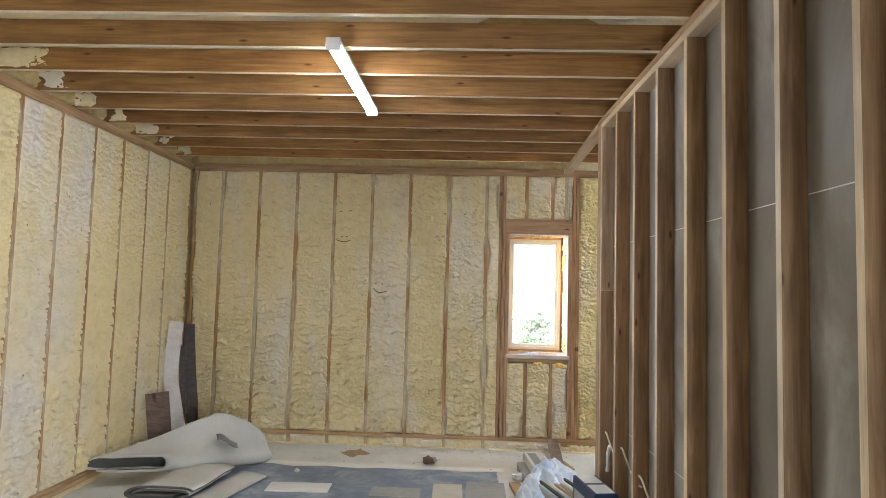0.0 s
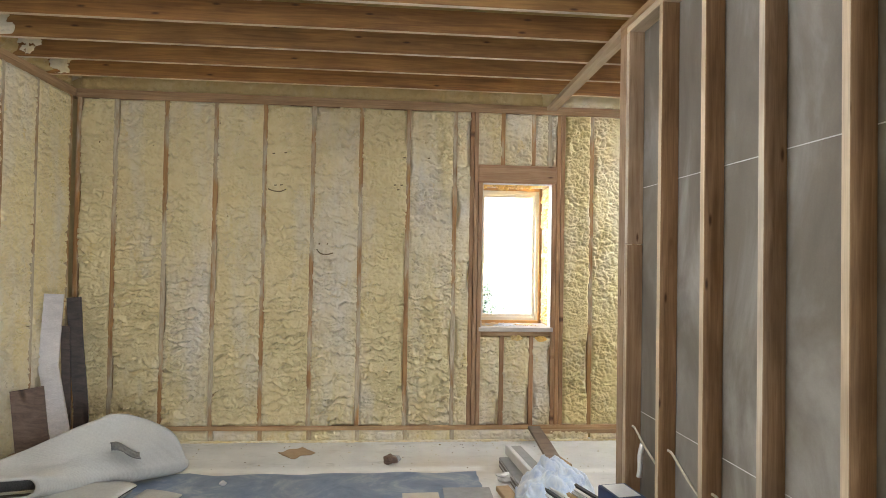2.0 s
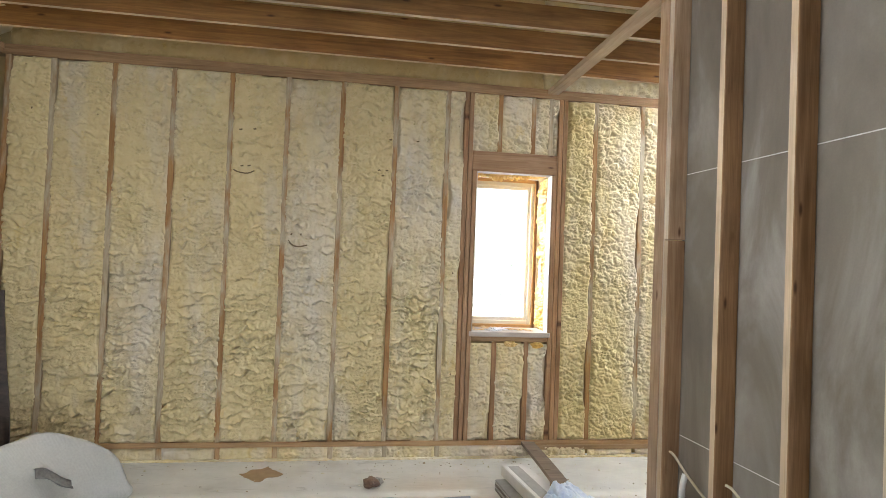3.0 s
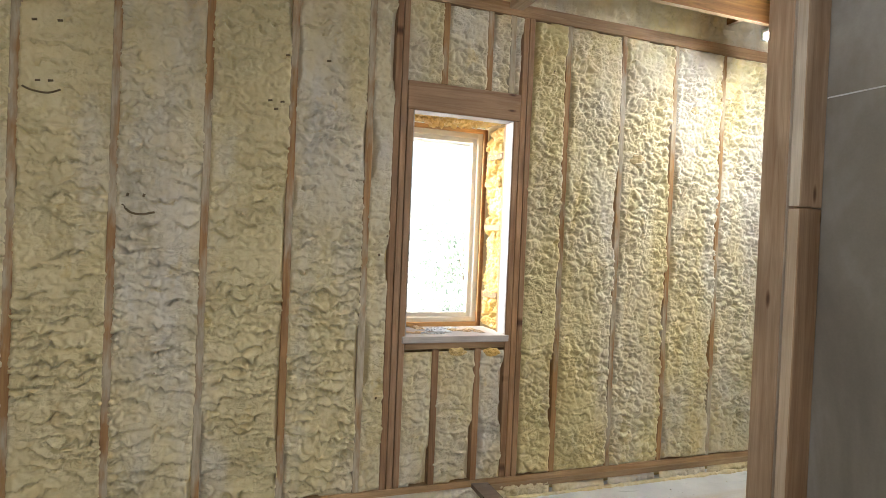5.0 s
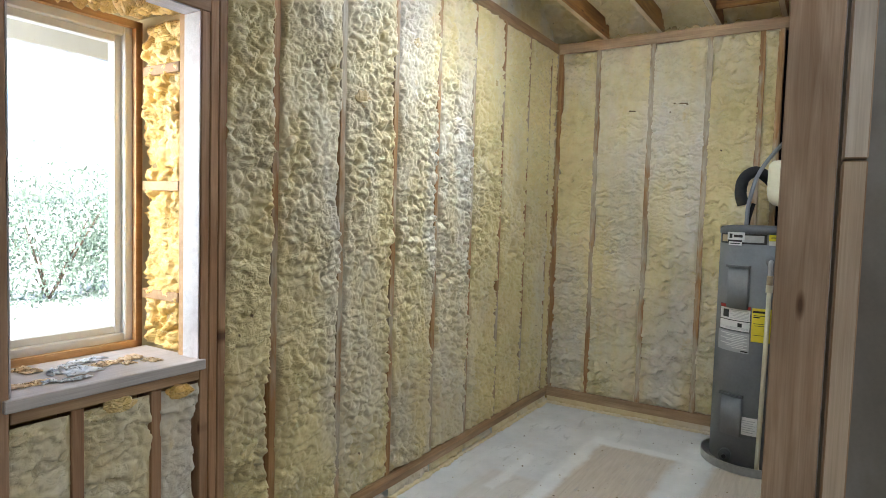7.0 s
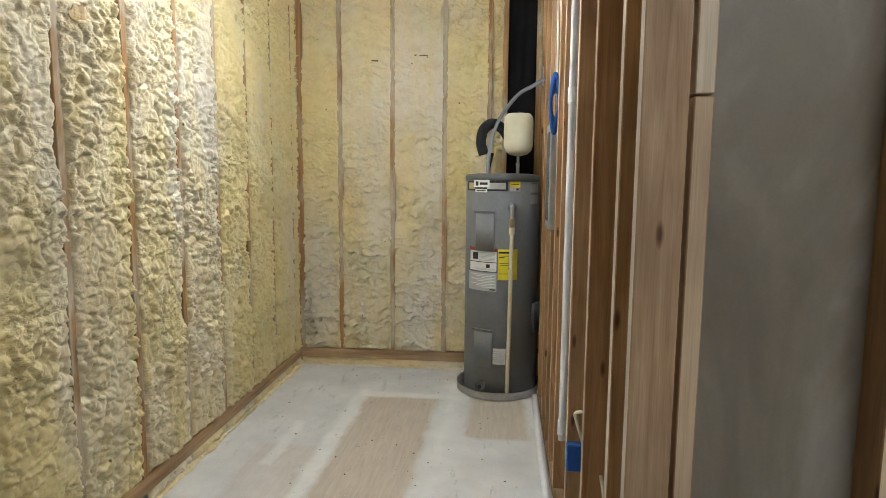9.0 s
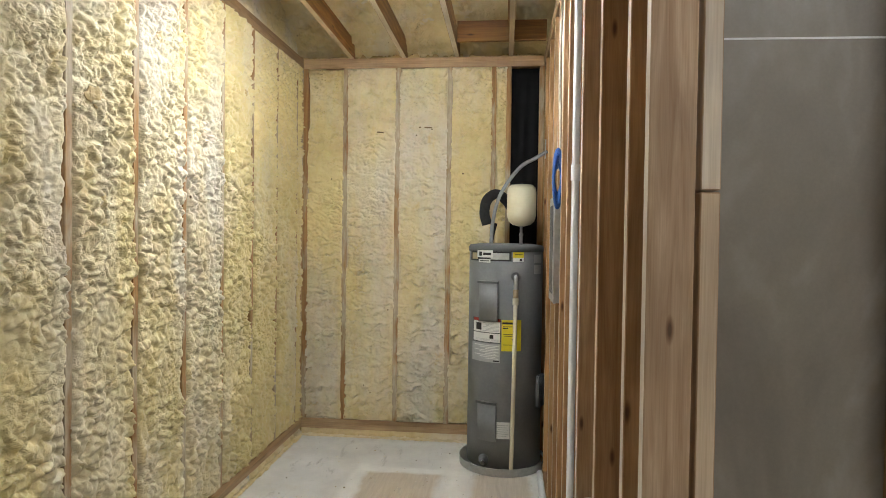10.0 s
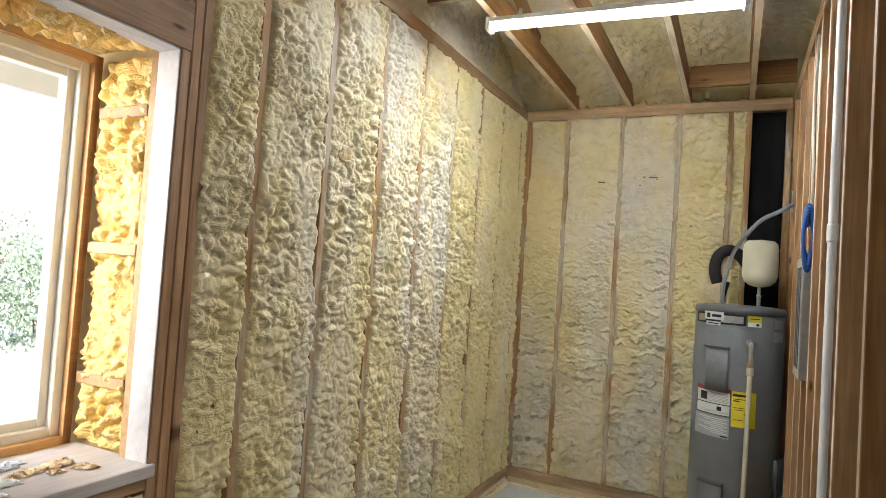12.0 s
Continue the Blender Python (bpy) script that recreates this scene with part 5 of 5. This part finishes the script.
def flat(name, x0, x1, y0, y1, z, mat, label, category, turn=0, thick=0.004, wavy=0.0, n=24):
    bm = bmesh.new()
    cx, cy = (x0 + x1) / 2, (y0 + y1) / 2
    grid_v = [[bm.verts.new(((x0 - cx) + (x1 - x0) * i / n + 0.6 * wavy * noise.noise((j * 0.5, i * 0.01, 5.0)), (y0 - cy) + (y1 - y0) * j / n + wavy * noise.noise((i * 0.4, j * 0.01, 9.0)), 0)) for i in range(n + 1)] for j in range(n + 1)]
    top = [bm.faces.new((a_[i], a_[i + 1], b2[i + 1], b2[i])) for a_, b2 in zip(grid_v, grid_v[1:]) for i in range(n)]
    made = bmesh.ops.extrude_face_region(bm, geom=top)["geom"]
    bmesh.ops.translate(bm, verts=[g for g in made if isinstance(g, bmesh.types.BMVert)], vec=(0, 0, thick))
    bmesh.ops.recalc_face_normals(bm, faces=bm.faces)
    ob = part(name, bm, mat)
    ob.matrix_world = pose(cx, cy, z, 0, 0, turn)
    return tagged(ob, label, category)


flat("floor_sheet", -1.95, 0.52, 4.2, 5.83, 0.0005, tarp_material(), "dusty blue-grey plastic sheet on the floor", "sheet", 0, 0.003, 0.06)
flat("board_offcut", -1.36, -0.86, 5.10, 5.32, 0.004, CARTON, "pale rectangular board offcut on the sheet", "board", 2, 0.008, 0, 2)
flat("board_offcut", -0.52, -0.12, 5.06, 5.29, 0.004, CARTON_GREY, "pale grey board offcut on the sheet", "board", -1, 0.006, 0, 2)
flat("board_offcut", -0.02, 0.22, 4.6, 5.42, 0.004, speckled("cream_board", (0.55, 0.50, 0.41), (0.62, 0.57, 0.47), 12, 0.7), "cream board lying on the floor", "board", 1, 0.008, 0, 2)
flat("board_offcut", 0.24, 0.56, 4.5, 5.50, 0.004, CARTON_GREY, "smooth grey board lying on the floor", "board", -1, 0.009, 0, 2)


def lump(x, y, z, size, mat, label, seed_value, category="debris"):
    bm = bmesh.new()
    bmesh.ops.create_icosphere(bm, subdivisions=3, radius=1)
    for v in bm.verts:
        n = 1 + 0.45 * noise.noise(v.co * 1.6 + Vector((seed_value, 0, 0)))
        v.co = Vector((v.co.x * size[0] * n, v.co.y * size[1] * n, v.co.z * size[2] * n))
    low_z = min(v.co.z for v in bm.verts)
    bmesh.ops.translate(bm, verts=bm.verts, vec=(x, y, z - low_z))
    return tagged(part("debris", bm, mat), label, category, "litter on the floor")


lump(-0.11, 6.03, 0, (0.055, 0.035, 0.035), BROWN, "torn dark brown lump of debris on the floor", 1)
lump(-0.06, 6.05, 0, (0.03, 0.025, 0.03), CARTON_GREY, "small grey scrap beside a brown lump", 2)
lump(0.70, 5.62, 0, (0.07, 0.045, 0.03), CARTON, "crumpled white scrap on the floor", 3)
lump(-1.24, 5.62, 0, (0.022, 0.018, 0.015), CARTON, "small white foam crumb on the floor", 4)
flat("cardboard_scrap", -0.96, -0.74, 6.22, 6.42, 0.001, CARDBOARD, "torn brown cardboard scrap by the wall", "scrap", 38, 0.004, 0.03, 8)
rng = random.Random(12)
verts, faces = [], []
for i in range(420):
    if i % 2:
        x, y = rng.uniform(1.2, 4.4), rng.uniform(4.85, 6.5)
        if (x - HX) ** 2 + (y - HY) ** 2 < 0.11:
            continue
    else:
        x, y = rng.uniform(-2.0, 1.3), rng.choice((rng.uniform(5.9, 6.55), rng.gauss(6.5, 0.05)))
    y = min(y, 6.58)
    s = rng.uniform(0.002, 0.008) * (1.6 if i % 17 == 0 else 1)
    n = len(verts)
    t = rng.uniform(0, 6.3)
    for k in range(4):
        verts.append((x + s * math.cos(t + k * 1.57) * rng.uniform(0.6, 1.5), y + s * math.sin(t + k * 1.57), 0.0006))
    verts.append((x, y, 0.0006 + s * rng.uniform(0.4, 1.0)))
    for k in range(4):
        faces.append((n + k, n + (k + 1) % 4, n + 4))
me = bpy.data.meshes.new("crumbs")
me.from_pydata(verts, [], faces)
m, nt, b = material("foam_crumbs")
nt.links.new(ramp(nt, nt.nodes.new("ShaderNodeNewGeometry").outputs["Random Per Island"], [(0.0, (0.10, 0.07, 0.04)), (0.35, (0.3, 0.22, 0.12)), (0.5, (0.65, 0.6, 0.45)), (1.0, (0.75, 0.72, 0.62))]), b.inputs["Base Color"])
b.inputs["Roughness"].default_value = 0.8
me.materials.append(m)
tagged(new("crumbs", me), "scattered foam crumbs and wood chips on the floor", "litter", kind="stuff")

# ---- litter on the window sill ----
TISSUE = speckled("white_film_scrap", (0.68, 0.72, 0.78), (0.78, 0.8, 0.84), 30, 0.4)
ORANGE = speckled("orange_foam_scrap", (0.74, 0.50, 0.27), (0.82, 0.66, 0.44), 40, 0.8, 0.4, 0.004)
SCRAPS = ((0.74, 6.72, 0.07, 0.05, 0.012, ORANGE, "orange foam shavings on the window sill"), (0.90, 6.78, 0.10, 0.06, 0.022, TISSUE, "crumpled white film on the window sill"),
                                                 (1.05, 6.80, 0.09, 0.04, 0.014, ORANGE, "orange foam shavings on the window sill"), (1.17, 6.83, 0.07, 0.05, 0.016, ORANGE, "tan foam scraps in the sill corner"), (0.98, 6.87, 0.12, 0.04, 0.014, TISSUE, "thin white film on the window sill"),
                                                 (0.84, 6.68, 0.06, 0.03, 0.012, TISSUE, "small torn piece of white film on the sill"), (1.12, 6.72, 0.045, 0.03, 0.014, ORANGE, "curled orange foam shaving on the window sill"),
                                                 (0.71, 6.84, 0.04, 0.06, 0.018, ORANGE, "orange foam shavings in the sill corner"), (0.80, 6.90, 0.05, 0.03, 0.014, ORANGE, "orange foam shavings against the window frame"))
scatter = random.Random(21)
for i in range(27):
    x, y, w, d, h, mat, words = SCRAPS[i % 9]
    x, y = x + scatter.uniform(-0.05, 0.05), y + scatter.uniform(-0.03, 0.03)
    w, d, h = w * scatter.uniform(0.25, 0.6), d * scatter.uniform(0.3, 0.6), h * scatter.uniform(0.4, 0.8)
    x, y = min(max(x, WX0 + w + 0.01), WX1 - w - 0.01), min(max(y, 6.62 + d), 6.97 - d)
    rows = []
    for j in range(18):
        rows.append([Vector((x + w * (a_ / 17 * 2 - 1) + 0.012 * noise.noise((a_ * 0.4, j * 0.4, i)), y + d * (j / 17 * 2 - 1) + 0.012 * noise.noise((a_ * 0.4, j * 0.4, i + 5.5)),
                             WZ0 + 0.003 + max(0.0, h * (0.5 + 1.2 * abs(noise.noise((a_ * 0.33, j * 0.45, i + 9.0)))) * (1 - max(abs(a_ / 8.5 - 1), abs(j / 8.5 - 1)) ** 3)))) for a_ in range(18)])
    ob = sheet("sill_scrap", rows, 0.0015, (mat, mat))
    tagged(ob, words, "scrap", "scraps on the sill")

# foam scraps and squeezed-out foam over the cripple studs
for i, (x, z) in enumerate(((0.975, 0.885), (1.19, 0.88))):
    lump(x, NORTH - 0.004, z - 0.02, (0.05, 0.02, 0.022), FOAM_REVEAL, "orange-brown foam bulge under the window sill", 20 + i, "foam")

# ---- marks pressed into the foam ----
GOUGE = speckled("dark_gouge", (0.17, 0.12, 0.06), (0.26, 0.19, 0.10), 40, 0.9)


def gouge(points, radius, label):
    ob = tube(points, radius * 0.75, "foam_gouge", GOUGE)
    return tagged(ob, label, "gouge", "marks in the foam")


yn = NORTH - 0.006
gouge([(-0.765, yn, 1.635), (-0.73, yn, 1.60), (-0.68, yn, 1.592), (-0.625, yn, 1.605)], 0.007, "dark smile-shaped groove pressed into the foam")
for x in (-0.745, -0.675):
    gouge([(x, yn, 1.675), (x + 0.004, yn, 1.69)], 0.008, "small dark pit in the foam")
gouge([(-1.18, yn, 2.14), (-1.14, yn, 2.125), (-1.08, yn, 2.12), (-1.03, yn, 2.14)], 0.006, "dark curved groove pressed into the foam")
for x, z in ((-1.13, 2.17), (-1.08, 2.175), (-0.09, 2.16), (-0.06, 2.20), (-0.12, 2.20), (-0.04, 2.44), (0.17, 2.44), (-1.15, 2.44), (-1.05, 2.45)):
    gouge([(x, yn, z), (x + 0.02, yn, z + 0.003)], 0.007, "small dark pit in the foam")
xe_ = EAST - 0.004
for y, z, w in ((6.01, 2.365, 0.025), (5.66, 2.40, 0.05), (5.60, 2.385, 0.02)):
    gouge([(xe_, y - w, z), (xe_, y + w, z + 0.004)], 0.007, "short dark slit in the foam")
for x, z, w in ((2.16, 2.04, 0.05), (2.60, 2.42, 0.035), (3.52, 2.40, 0.022)):
    lump(x, NORTH - 0.012, z, (w, 0.010, w * 0.8), FOAM_RIM, "torn ochre patch standing out of the foam", x, "foam")
